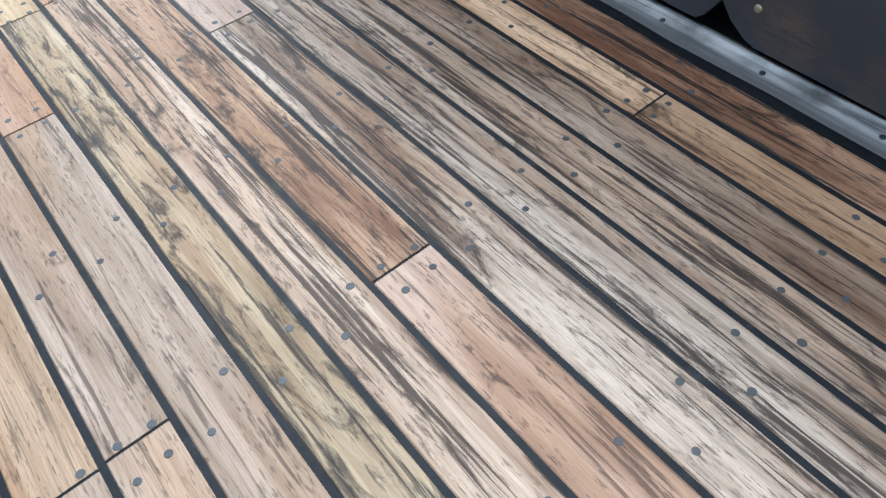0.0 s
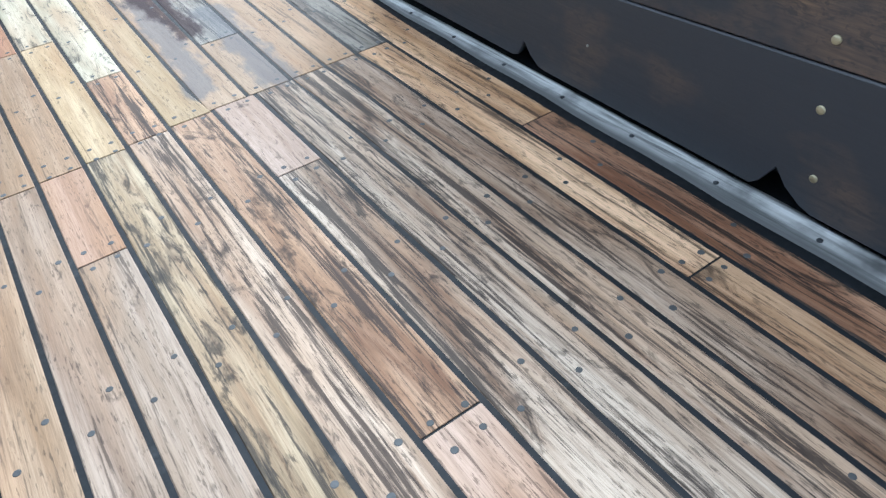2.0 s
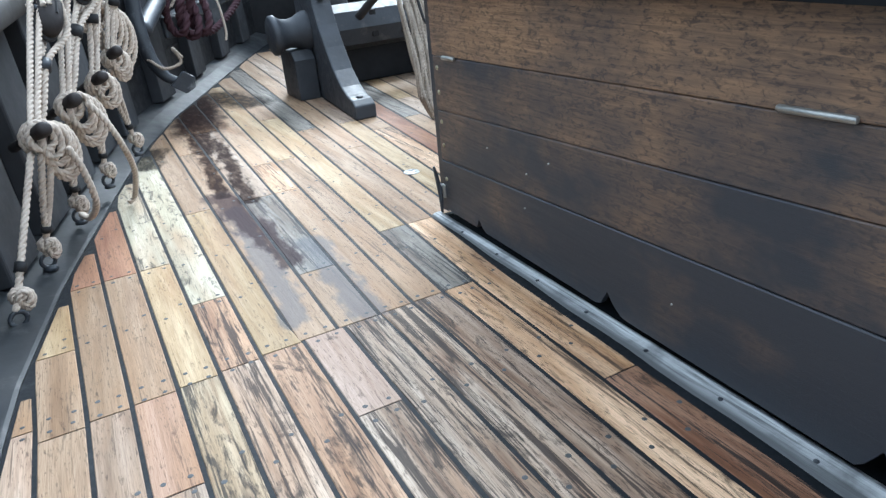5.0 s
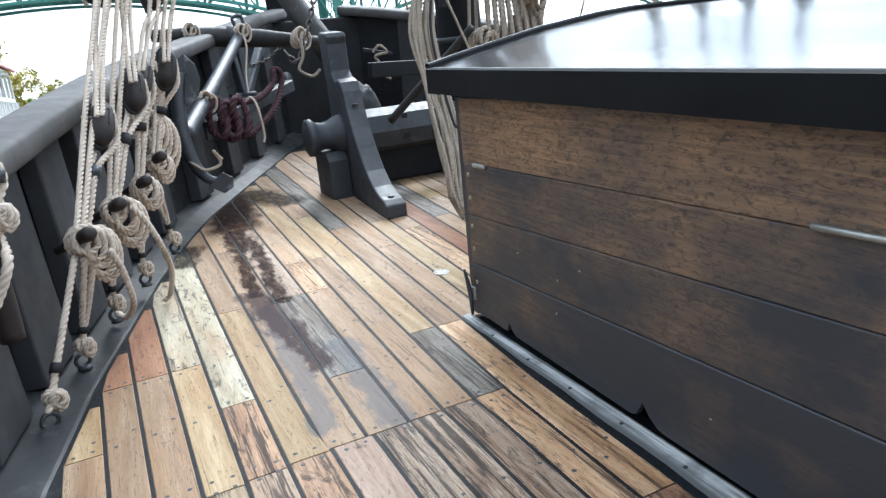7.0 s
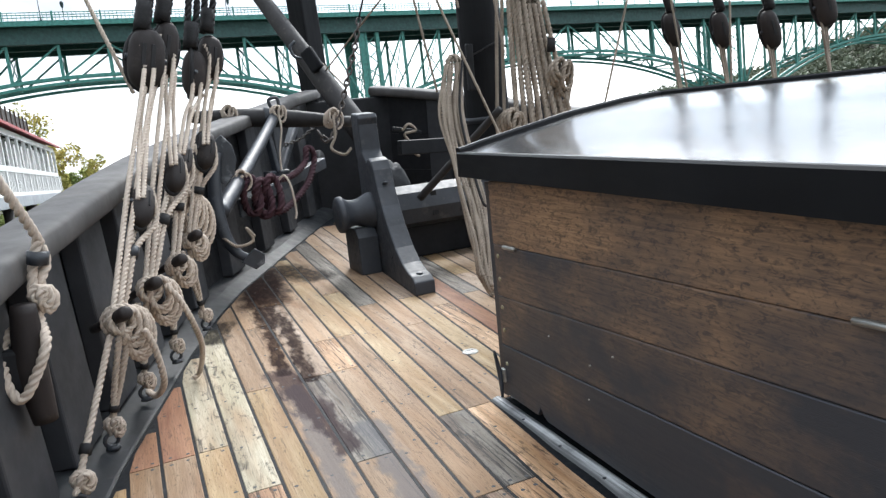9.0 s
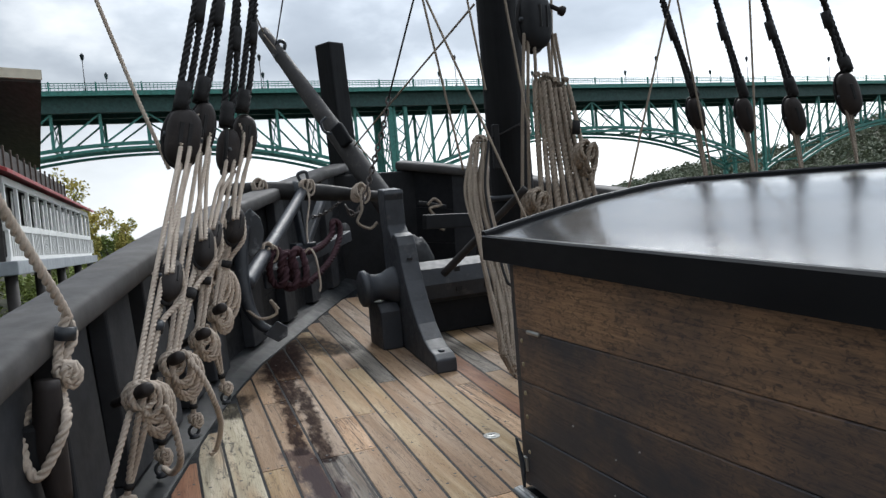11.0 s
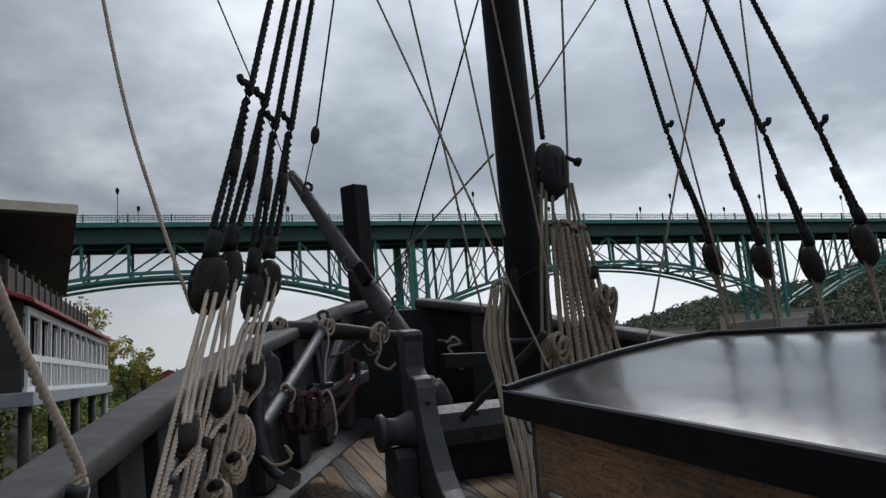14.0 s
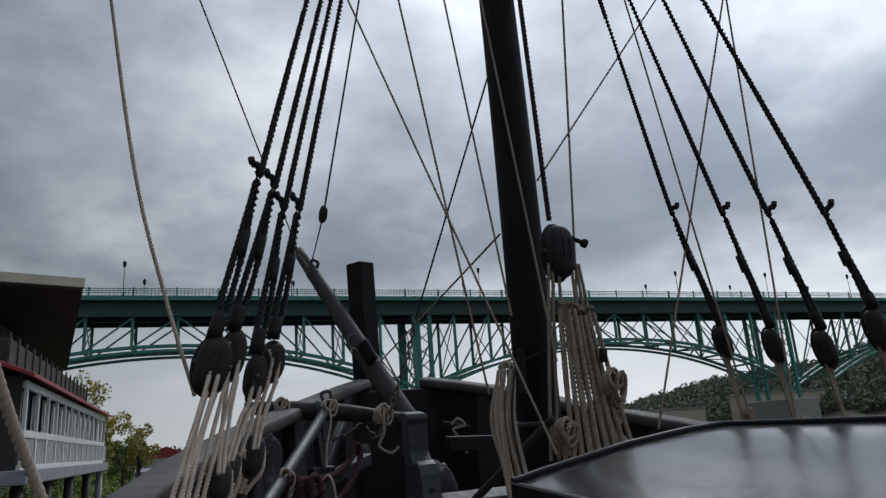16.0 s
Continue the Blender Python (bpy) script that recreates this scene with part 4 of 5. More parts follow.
def chain(name, pts, size, label):
    """Links of a chain, each turned a quarter from the last."""
    ob = thing(name, pts[0], label, "chain")
    line = spline(pts, size * 1.5)
    for i in range(len(line) - 1):
        a = (line[i + 1] - line[i]).normalized()
        s = a.cross(Vector((0.3, 1, 0.1))).normalized()
        if i % 2:
            s = a.cross(s)
        c = (line[i] + line[i + 1]) / 2
        loop = [c + a * (size * 1.05 * math.cos(t)) + s * (size * 0.55 * math.sin(t)) for t in np.linspace(0, 2 * math.pi, 13)]
        part("link", sweep(loop, circle(size * 0.26, 8), caps=False), CHAIN, ob)
    return ob


chain("chain", [(2.03, 7.3, 2.56), (1.93, 7.22, 2.28), (1.78, 7.12, 1.95), (1.62, 7.02, 1.60), (1.52, 6.98, 1.36), (1.40, 6.96, 1.26), (1.32, 6.98, 1.38)], 0.044, "rusty iron chain hanging to the windlass bitt")
chain("chain", [(1.05, 7.5, 1.26), (1.25, 7.6, 1.30), (1.45, 7.7, 1.42)], 0.028, "short rusty chain on the anchor stock")
anchor = thing("anchor", (0.1, 5.6, 0.4), "black iron anchor lashed to the bulwark with a wooden stock", "anchor")
part("stock", sweep(spline([(0.10, 7.5, 1.655), (1.0, 7.5, 1.56), (1.86, 7.5, 1.44)], 0.1), circle(0.085, 16), 0, lambda t: 0.72 + 0.5 * math.sin(math.pi * min(1, t * 1.1))), SPARW, anchor, "weathered wooden stock")
part("shank", sweep(spline([(0.99, 7.46, 1.60), (0.55, 6.6, 1.20), (0.07, 5.62, 0.80)], 0.05), circle(0.062, 10), 0, lambda t: 0.9 + 0.25 * t), IRON, anchor, "blue-black iron shank")
part("arm", sweep(spline([(0.13, 5.62, 1.30), (0.06, 5.60, 1.05), (0.045, 5.58, 0.80), (0.08, 5.55, 0.58), (0.16, 5.5, 0.44), (0.24, 5.5, 0.40)], 0.03), circle(0.05, 10), 0, lambda t: 0.5 + 0.7 * math.sin(math.pi * min(1, max(0, t * 0.8 + 0.1)))), IRON, anchor)
FLUKE = [(0.0, 0.0), (0.09, 0.08), (0.125, 0.2), (0.105, 0.33), (0.03, 0.42), (-0.05, 0.36), (-0.09, 0.22), (-0.07, 0.07)]
part("fluke", slab([(0.145 + a, 1.02 + b) for a, b in FLUKE], "y", 5.62, 5.65, 0.008), IRON, anchor)
part("fluke", slab([(0.16, 0.38), (0.28, 0.48), (0.36, 0.42), (0.35, 0.34), (0.27, 0.30)], "y", 5.45, 5.48, 0.006), IRON, anchor)
part("stock_band", lathe((0.86, 7.5, 1.58), (0.98, 7.5, 1.57), [(0, 0.112), (0.12, 0.112)], 14), IRON, anchor)
part("shackle", tube([(0.95, 7.45, 1.68), (0.93, 7.45, 1.76), (1.02, 7.45, 1.78), (1.04, 7.45, 1.68)], 0.02, 8, 0.02), IRON, anchor)
second = thing("anchor_shank", (1.2, 7.8, 1.0), "second black iron anchor shank behind the stock", "anchor")
part("shank", beam((1.28, 7.9, 1.48), (0.86, 7.15, 0.92), 0.09, 0.10, 0.02), IRON, second)
part("arm", beam((0.80, 7.1, 1.42), (0.84, 7.05, 0.98), 0.06, 0.08, 0.015), IRON, second)
part("crown", beam((0.72, 7.0, 0.98), (0.98, 7.2, 0.96), 0.11, 0.08, 0.02), IRON, second)
rack = thing("pin_rail", (0.9, 7.1, 0.85), "dark timber rail along the bow bulwark", "rail")
part("beam", beam((0.34, 6.28, 0.78), (1.55, 7.95, 0.98), 0.12, 0.13, 0.015), GREYW, rack)
part("bracket", box(0.30, 6.2, 0.66, 0.43, 6.32, 0.84, 0.015), GREYW, rack)
part("hawse_plate", lathe((1.62, 8.3, 1.0), (1.55, 8.37, 1.0), [(0, 0.13), (0.03, 0.13), (0.03, 0.08), (0.02, 0.075)], 18), TARRED, rack)
for k, (a, r) in enumerate((((0.42, 6.15, 0.86), 0.035), ((0.47, 6.15, 0.82), 0.035), ((0.52, 6.2, 0.84), 0.035))):
    loop = [Vector(a) + Vector((0.05 * k + 0.075 * math.cos(t), 0.04 * math.sin(2 * t), 0.17 * math.sin(t))) for t in np.linspace(0, 2 * math.pi, 14)]
    rope("mooring_rope", loop, r, PURPLE, "maroon mooring rope coiled on the bow rail", "maroon mooring rope turns", fine=0.8)
rope("mooring_rope", [(0.50, 6.12, 0.68), (0.75, 6.4, 0.66), (1.1, 6.9, 0.82), (1.28, 7.2, 1.02), (1.30, 7.25, 1.16), (1.22, 7.2, 1.20), (1.16, 7.1, 1.05), (0.9, 6.7, 0.95), (0.6, 6.3, 0.97), (0.45, 6.15, 0.99)], 0.034, PURPLE, "maroon mooring rope led along the bow rail", "maroon mooring rope turns", fine=0.8)
for x, y, z, r, s in ((1.60, 7.42, 1.50, 0.013, 21), (0.99, 7.4, 1.62, 0.013, 22), (0.47, 7.42, 1.66, 0.013, 23), (0.33, 6.15, 1.02, 0.012, 24)):
    hitch("lashing", (x, y, z), r * 1.15, "pale rope lashing wound round the anchor gear", s, 1.0 if s != 21 else 1.25, 5, 1, "anchor lashings")
rope("lashing_tail", [(0.99, 7.36, 1.6), (1.0, 7.3, 1.45), (0.93, 7.2, 1.2), (0.90, 7.1, 1.0)], 0.011, HEMP, "pale rope tail hanging from the anchor stock", "rope tails")
rope("lashing_tail", [(0.70, 6.3, 0.95), (0.76, 6.25, 1.0), (0.80, 6.2, 0.9), (0.82, 6.2, 0.66), (0.80, 6.18, 0.58)], 0.011, HEMP, "pale rope tail hanging from the anchor stock", "rope tails")
rope("lashing_tail", [(0.05, 5.52, 0.60), (0.15, 5.45, 0.52), (0.28, 5.45, 0.55), (0.24, 5.45, 0.66), (0.30, 5.45, 0.58)], 0.013, HEMPD, "pale rope turned round the anchor arm", "rope tails")
rope("lashing_tail", [(1.5, 6.95, 1.48), (1.48, 6.9, 1.3), (1.42, 6.88, 1.18), (1.55, 6.88, 1.1), (1.64, 6.88, 1.16)], 0.016, HEMPD, "pale rope end hanging by the bitt", "rope tails")
cl2 = thing("bow_cleat", (3.3, 9.3, 1.2), "dark cleat with a pale rope on the bow bulwark", "cleat")
part("bar", beam((2.98, 9.25, 1.28), (3.42, 9.25, 1.18), 0.05, 0.06, 0.012), TAR, cl2)
rope("cleat_line", [(3.1, 9.18, 1.24), (3.2, 9.15, 1.32), (3.3, 9.15, 1.22), (3.12, 9.15, 1.18), (3.2, 9.15, 1.05), (3.24, 9.15, 0.90), (3.32, 9.15, 0.84)], 0.02, HEMPD, "pale rope made fast on the bow cleat", "rope tails")
rope("hose", [(2.05, 6.6, 0.07), (2.2, 6.35, 0.06), (2.45, 6.2, 0.10), (2.62, 6.4, 0.2), (2.5, 6.7, 0.12), (2.2, 6.75, 0.06)], 0.055, CANVAS, "black hose coiled on the deck under the windlass", "", False, category="hose")

# ---- port shrouds: chain eyes, tackles, blocks, pins ----
EYES = [(-0.942, 2.535, 0.045), (-0.822, 3.043, 0.075), (-0.473, 4.017, 0.13), (-0.241, 4.579, 0.15)]
EYES.insert(2, (-0.66, 3.55, 0.10))
for e in EYES:
    ob = thing("eye_bolt", e, "black iron eye bolt in the waterway", "eye bolt", "eye bolts along the waterway")
    part("plate", lathe((e[0], e[1], e[2] - 0.045), (e[0], e[1], e[2] - 0.025), [(0, 0.034), (0.02, 0.028)], 14), IRON, ob)
    loop = [Vector(e) + Vector((0.030 * math.cos(t), 0.012 * math.cos(t), 0.032 * math.sin(t))) for t in np.linspace(0, 2 * math.pi, 15)]
    part("ring", sweep(loop, circle(0.010, 8), caps=False), IRON, ob)
# per shroud: block, splice, far end up the mast
SHROUDS = [
    ((-0.34, 4.20, 1.93), (-0.03, 4.32, 3.24), (1.92, 5.31, 11.0)),
    ((-0.21, 4.35, 2.00), (0.09, 4.47, 3.21), (1.98, 5.44, 11.0)),
    ((-0.045, 4.60, 1.86), (0.19, 4.72, 3.12), (1.99, 5.60, 11.0)),
    ((0.085, 4.70, 1.97), (0.32, 4.82, 3.15), (2.01, 5.70, 11.0)),
]
PINS = [(-0.690, 3.0, 0.66), (-0.545, 3.444, 0.69), (-0.385, 3.997, 0.70), (-0.255, 4.38, 0.78)]


def shroud(b, sp, end, side, group):
    """A tarred shroud: double below its splice, served, spliced end sticking out."""
    b, sp, end = Vector(b), Vector(sp), Vector(end)
    ob = thing("shroud", b, "black tarred rope shroud spliced round its block", "shroud", group)
    part("leg", rope_data([b + Vector((-0.025 * side, 0, 0.16)), sp + Vector((-0.03 * side, 0, -0.05)), sp + Vector((-0.055 * side, -0.02, 0.08))], 0.024, 0.7), TARRED, ob)
    part("leg", rope_data([b + Vector((0.03 * side, 0, 0.16)), b.lerp(sp, 0.5) + Vector((0.012, 0, 0)), sp, sp.lerp(end, 0.3), end], 0.025, 0.45), TARRED, ob)
    part("serving", tube([b + Vector((0, 0, 0.17)), b.lerp(sp, 0.16) + Vector((0, 0, 0.13))], 0.045, 12), TARRED, ob)
    part("seizing", tube([b.lerp(sp, 0.55), b.lerp(sp, 0.68)], 0.034, 12), TARRED, ob)
    part("spliced_end", lathe(sp + Vector((-0.055 * side, -0.02, 0.07)), sp + Vector((-0.065 * side, -0.02, 0.12)), [(0, 0.022), (0.02, 0.025), (0.05, 0.024)], 10), TARRED, ob)
    return ob


for i, (b, sp, end) in enumerate(SHROUDS):
    shroud(b, sp, end, 1, "port shrouds")
    block("shroud_block", b, Vector(sp) - Vector(b), (0.125, 0.115, 0.108, 0.098)[i], BLOCK, "large dark wooden shroud block with pale rope falls", (2, 1, 1, 2)[i], (0.12, -1, 0) if i != 2 else (1, 0.1, 0), "port shroud blocks")
# lower blocks, tackles between, falls down to the pins and on to the eye bolts
LOWER = [(-0.51, 3.40, 1.13), (-0.31, 3.86, 1.26), (-0.25, 4.05, 1.31), (-0.075, 4.38, 1.35)]
LEADS = [(0, 1), (2,), (3,), (4,)]
OUT = Vector((0.05, -1.0, 0.0))
for i, (lo, pin) in enumerate(zip(LOWER, PINS)):
    up = Vector(SHROUDS[i][0])
    lo, pin = Vector(lo), Vector(pin)
    block("tackle_block", lo, up - lo, 0.092, BLOCK, "dark wooden lower tackle block", 1, (0.6, -1, 0), "port lower blocks")
    s = Vector((0.034, 0.014, 0))
    face = up + OUT * (0.085, 0.08, 0.05, 0.065)[i] + Vector((0, 0, 0.03))
    for k in (-0.8, 0.8):
        rope("tackle_fall", [face - OUT * 0.03 + s * k + Vector((0, 0, 0.05)), face + s * k + OUT * 0.012 - Vector((0, 0, 0.10)), face.lerp(pin + OUT * 0.08, 0.55) + s * k * 0.75, pin + OUT * 0.07 + s * k * 0.5 + Vector((0, 0, 0.06))], 0.0140, HEMP, "pale rope fall from a shroud block to its pin", "port falls", fine=0.8)
    for k in (-0.5, 0.7):
        rope("tackle_fall", [up + s * k * 1.4 - Vector((0, 0, 0.14)), up.lerp(lo, 0.5) + s * k, lo + s * k * 0.6 + OUT * 0.06 + Vector((0, 0, 0.04))], 0.0130, HEMP, "pale rope tackle fall between shroud blocks", "port tackle falls", fine=0.8)
    for k in (-1, 1):
        rope("tackle_strop", [lo + s * k * 1.9 + Vector((0, 0, 0.05)), lo + s * k * 1.5 - Vector((0, 0, 0.10)), lo.lerp(pin, 0.42) + s * k * 0.45, lo.lerp(pin, 0.8) + s * k * 0.45, pin + Vector((0.0, 0.02, -0.02))], 0.0155, HEMP, "pale rope strop under a tackle block", "port strops", fine=0.8)
    single("strop_seizing", tube([lo.lerp(pin, 0.40), lo.lerp(pin, 0.48)], 0.034, 12), IRON if i == 0 else TARRED, "dark seizing round a doubled rope", "seizing", "strop seizings")
    hitch("belayed_rope", pin + Vector((0.0, -0.03, 0.0)), 0.0165, "pale rope turns heaped on a belaying pin", i, (0.92, 0.92, 0.78, 0.74)[i], 4, (4, 4, 3, 3)[i])
    bp = thing("belaying_pin", pin, "dark wooden belaying pin", "belaying pin", "belaying pins")
    part("pin", lathe(pin + Vector((-0.12, 0.14, -0.06)), pin + Vector((0.045, -0.15, 0.055)), [(0, 0.022), (0.1, 0.022), (0.22, 0.027), (0.33, 0.034), (0.352, 0.030), (0.362, 0.016)], 14), BLOCK, bp)
    for n, lead in enumerate(LEADS[i]):
        dn = Vector(EYES[lead]) + Vector((0.0, 0, 0.03))
        top = pin + Vector((-0.045 + 0.06 * n, -0.05, -0.06))
        for k in ((-0.6, 0.6) if lead else (0.0,)):
            rope("pin_tail", [top + s * k, top.lerp(dn, 0.5) + s * k * 0.6, top.lerp(dn, 0.78), dn], 0.0155, HEMP, "pale rope from a belaying pin down to its eye bolt", "port tails", fine=0.8)
        hitch("tail_knot", top.lerp(dn, 0.90), 0.0145, "pale rope knot above an eye bolt", 40 + i + n, 0.42, 2, 2, "tail knots")
        part("whipping", tube([top.lerp(dn, 0.70), top.lerp(dn, 0.76)], 0.0245, 12), TARRED, bp, "black whipping")
rope("pin_tail", [PINS[1] + np.array((0.08, -0.08, 0.02)), (-0.41, 3.36, 0.62), (-0.36, 3.42, 0.46), (-0.33, 3.62, 0.26), (-0.36, 3.82, 0.06), (-0.40, 3.84, 0.02)], 0.0165, HEMP, "loose pale rope end hanging from a belaying pin to the deck", "port tails", fine=0.8)
rope("pin_tail", [PINS[0] + np.array((0.10, -0.06, -0.06)), (-0.56, 2.98, 0.48), (-0.55, 3.05, 0.30), (-0.60, 3.28, 0.16), (-0.645, 3.46, 0.13)], 0.0165, HEMP, "loose pale rope end hanging from a belaying pin to the deck", "port tails", fine=0.8)
hitch("hung_hank", (-0.28, 4.50, 1.02), 0.0165, "large pale rope hank hung on the bulwark", 9, 1.25, 3, 5)
# sheet from aft, made fast on the bulwark cleat
cleat = thing("bulwark_cleat", (-1.05, 2.55, 0.6), "dark worn wooden cleat on the bulwark", "cleat")
part("cleat_body", sweep(spline([(-0.969, 2.50, 0.894), (-0.979, 2.50, 0.763), (-0.986, 2.50, 0.628), (-0.977, 2.50, 0.429)], 0.03), circle(0.052, 14), 0, lambda t: 0.85 + 0.25 * math.sin(math.pi * t)), BLOCK, cleat)
part("chock", box(-1.15, 2.46, 0.56, -1.0, 2.60, 0.74, 0.02), TAR, cleat)
rope("sheet", [(-1.13, 1.44, 2.44), (-1.026, 2.18, 1.68), (-0.889, 2.63, 1.101), (-0.914, 2.63, 0.946), (-0.938, 2.60, 0.819), (-0.911, 2.44, 0.752), (-0.963, 2.42, 0.637), (-1.026, 2.42, 0.557), (-1.064, 2.44, 0.623), (-1.064, 2.50, 0.738), (-1.030, 2.56, 0.792), (-0.990, 2.58, 0.789)], 0.0195, HEMP, "pale rope sheet made fast on the bulwark cleat")
rope("sheet_tail", [(-0.893, 2.62, 1.114), (-0.926, 2.62, 1.019), (-0.944, 2.60, 0.912), (-0.943, 2.58, 0.825), (-0.963, 2.56, 0.766)], 0.019, HEMP, "pale rope end seized to the sheet")
hitch("sheet_hitch", (-0.923, 2.58, 0.908), 0.017, "pale rope hitch below the seizing", 33, 0.45, 3, 2, "sheet turns")
single("seizing", tube([(-0.899, 2.62, 1.070), (-0.910, 2.62, 1.020)], 0.040, 12), IRON, "grey tape seizing round the doubled sheet", "seizing")

# ---- starboard shrouds ----
RIGHT = [((4.60, 5.2, 2.02), (4.26, 5.3, 3.37), (2.82, 5.77, 11.0)), ((4.64, 4.6, 1.93), (4.36, 4.7, 3.21), (2.35, 5.4, 11.0)), ((4.58, 4.0, 1.85), (4.30, 4.1, 3.04), (2.30, 5.2, 11.0)), ((4.46, 3.4, 1.95), (4.25, 3.5, 2.88), (2.25, 5.1, 11.0))]
for b, sp, end in RIGHT:
    shroud(b, sp, end, -1, "starboard shrouds")
    block("shroud_block", b, Vector(sp) - Vector(b), 0.115, BLOCK, "dark wooden starboard shroud block", 1, (-0.5, -1, 0), "starboard shroud blocks")
    for k in (-0.09, 0.0, 0.08):
        rope("tackle_fall", [Vector(b) + Vector((k * 0.3, 0, -0.12)), Vector(b) + Vector((0.16 + k, k, -1.0))], 0.012, HEMPD, "weathered rope tackle fall to the starboard rail", "starboard falls", fine=0.5)
    hitch("belayed_rope", Vector(b) + Vector((0.15, 0, -0.72)), 0.015, "weathered rope turns below a starboard block", 60, 0.8, 3, 3, "starboard coils", HEMPD)

# ---- running rigging ----
LINES = [
    ((-0.4, 8.5, 7.07), (1.30, 11.4, 4.25), 0.013, HEMPD), ((1.04, 6.0, 5.78), (2.15, 4.4, 1.17), 0.011, HEMPD), ((1.76, 6.5, 6.2), (2.33, 6.0, 1.64), 0.013, HEMPD),
    ((2.21, 6.2, 6.09), (2.45, 5.6, 2.37), 0.012, HEMPD), ((2.57, 6.2, 4.87), (2.03, 7.3, 2.56), 0.012, TARRED), ((2.29, 5.4, 5.62), (2.56, 5.0, 1.89), 0.012, HEMPD),
    ((2.73, 6.3, 3.36), (2.1, 10.0, 2.03), 0.013, HEMPD), ((5.37, 6.4, 6.70), (3.20, 6.2, 3.97), 0.012, HEMPD), ((3.33, 5.5, 5.84), (2.97, 5.26, 2.2), 0.013, HEMPD),
    ((2.80, 5.5, 5.76), (2.79, 5.3, 3.26), 0.028, TARRED), ((4.08, 5.4, 5.89), (4.62, 5.0, 1.25), 0.011, HEMPD), ((5.51, 5.4, 6.12), (3.69, 5.2, 1.23), 0.012, HEMPD),
    ((4.94, 4.8, 5.67), (4.55, 4.4, 1.26), 0.011, HEMPD), ((1.16, 6.0, 5.8), (0.84, 6.6, 3.6), 0.011, TARRED), ((0.84, 6.6, 3.6), (0.72, 6.8, 3.05), 0.008, TARRED),
]
rope("rigging_line", [(-1.45, 4.8, 7.5), (-1.05, 4.6, 4.61), (-0.84, 4.5, 3.25), (-0.64, 4.45, 2.43), (-0.44, 4.4, 1.75)], 0.014, HEMP, "slack weathered rigging line", "running rigging", fine=0.6)
for a, b, r, m in LINES:
    a, b = Vector(a), Vector(b)
    rope("rigging_line", [a + (a - b) * (0.9 if abs(a.z - 3.36) > 0.01 and abs(a.z - 3.6) > 0.01 else 0.0001), a, b], r, m, "taut weathered rigging line" if m is HEMPD else "taut tarred rigging line", "running rigging", fine=0.5)
rope("rigging_line", [(1.30, 11.35, 4.2), (1.9, 10.3, 2.9), (2.45, 9.5, 1.9)], 0.012, HEMPD, "taut weathered rigging line along the spar", "running rigging", fine=0.5)
block("span_block", (0.84, 6.6, 3.6), (0.1, -0.3, 1), 0.06, BLOCK, "small dark block on a thin line", 1, (0.4, -1, 0), "rigging blocks")
block("halyard_block", (2.80, 5.2, 2.92), (0.02, 0.02, 1), 0.18, TAR, "heavy black double block beside the mast", 2, (0.2, -1, 0), "rigging blocks")
single("toggle", lathe((2.92, 5.15, 3.05), (3.08, 5.12, 2.98), [(0, 0.02), (0.1, 0.022), (0.12, 0.045), (0.16, 0.045), (0.17, 0.03)], 12), BLOCK, "dark wooden toggle through the halyard block", "toggle")
for k in range(6):
    xa, xb = (2.66, 2.70, 2.76, 2.90, 2.95, 2.98)[k], (2.47, 2.55, 2.70, 2.92, 3.06, 3.17)[k]
    rope("halyard_fall", [(xa, 5.16, 2.80), (xa * 0.55 + xb * 0.45, 5.14, 2.05), (xb, 5.1, 1.05)], 0.0165, HEMPD, "weathered halyard fall beside the mast", "halyard falls", fine=0.7)
rng = random.Random(5)
for k in range(9):
    u = k / 8
    xt, xb, y = 2.71 + 0.25 * u + rng.uniform(-0.01, 0.01), 2.62 + 0.48 * u, 5.03 - 0.035 * (k % 3)
    top = 2.42 - 0.06 * u - 0.04 * (k % 2)
    mid = xb * 0.5 + xt * 0.5
    loop = [(xb - 0.03, y - 0.12, 1.02), (mid - 0.028, y - 0.02, 1.72 + rng.uniform(-0.1, 0.1)), (xt - 0.024, y + 0.05, top - 0.06), (xt, y + 0.05, top), (xt + 0.024, y + 0.04, top - 0.06), (mid + 0.03 + rng.uniform(-0.012, 0.012), y - 0.04, 1.72), (xb + 0.045, y - 0.14, 1.02)]
    rope("halyard_coil", loop, 0.0225, HEMPD, "hanks of weathered rope hung up beside the mast", "hung coils", fine=0.8)
hitch("coil_hitch", (3.0, 4.88, 1.68), 0.021, "weathered rope hitch round the hung coils", 71, 1.4, 4, 5, "hung coils", HEMPD)
hitch("coil_hitch", (2.50, 4.92, 1.30), 0.022, "weathered rope hitch round the hung coils", 72, 1.3, 4, 3, "hung coils", HEMPD)
single("coil_whipping", tube([(2.955, 4.88, 1.86), (2.965, 4.87, 1.98)], 0.036, 12), TARRED, "black whipping on a hung rope coil", "whipping")
# the long coil: hung from the mast cleat, its bights trailing down to the deck
COIL_L = [Vector(p) for p in [(2.08, 5.20, 1.84), (1.92, 5.00, 1.44), (1.87, 4.80, 1.06), (1.85, 4.60, 0.71), (1.81, 4.42, 0.42), (1.78, 4.30, 0.17)]]
COIL_R = [Vector(p) for p in [(2.33, 5.25, 1.85), (2.23, 5.10, 1.42), (2.21, 4.90, 1.02), (2.17, 4.70, 0.66), (2.09, 4.50, 0.37), (1.98, 4.30, 0.09)]]
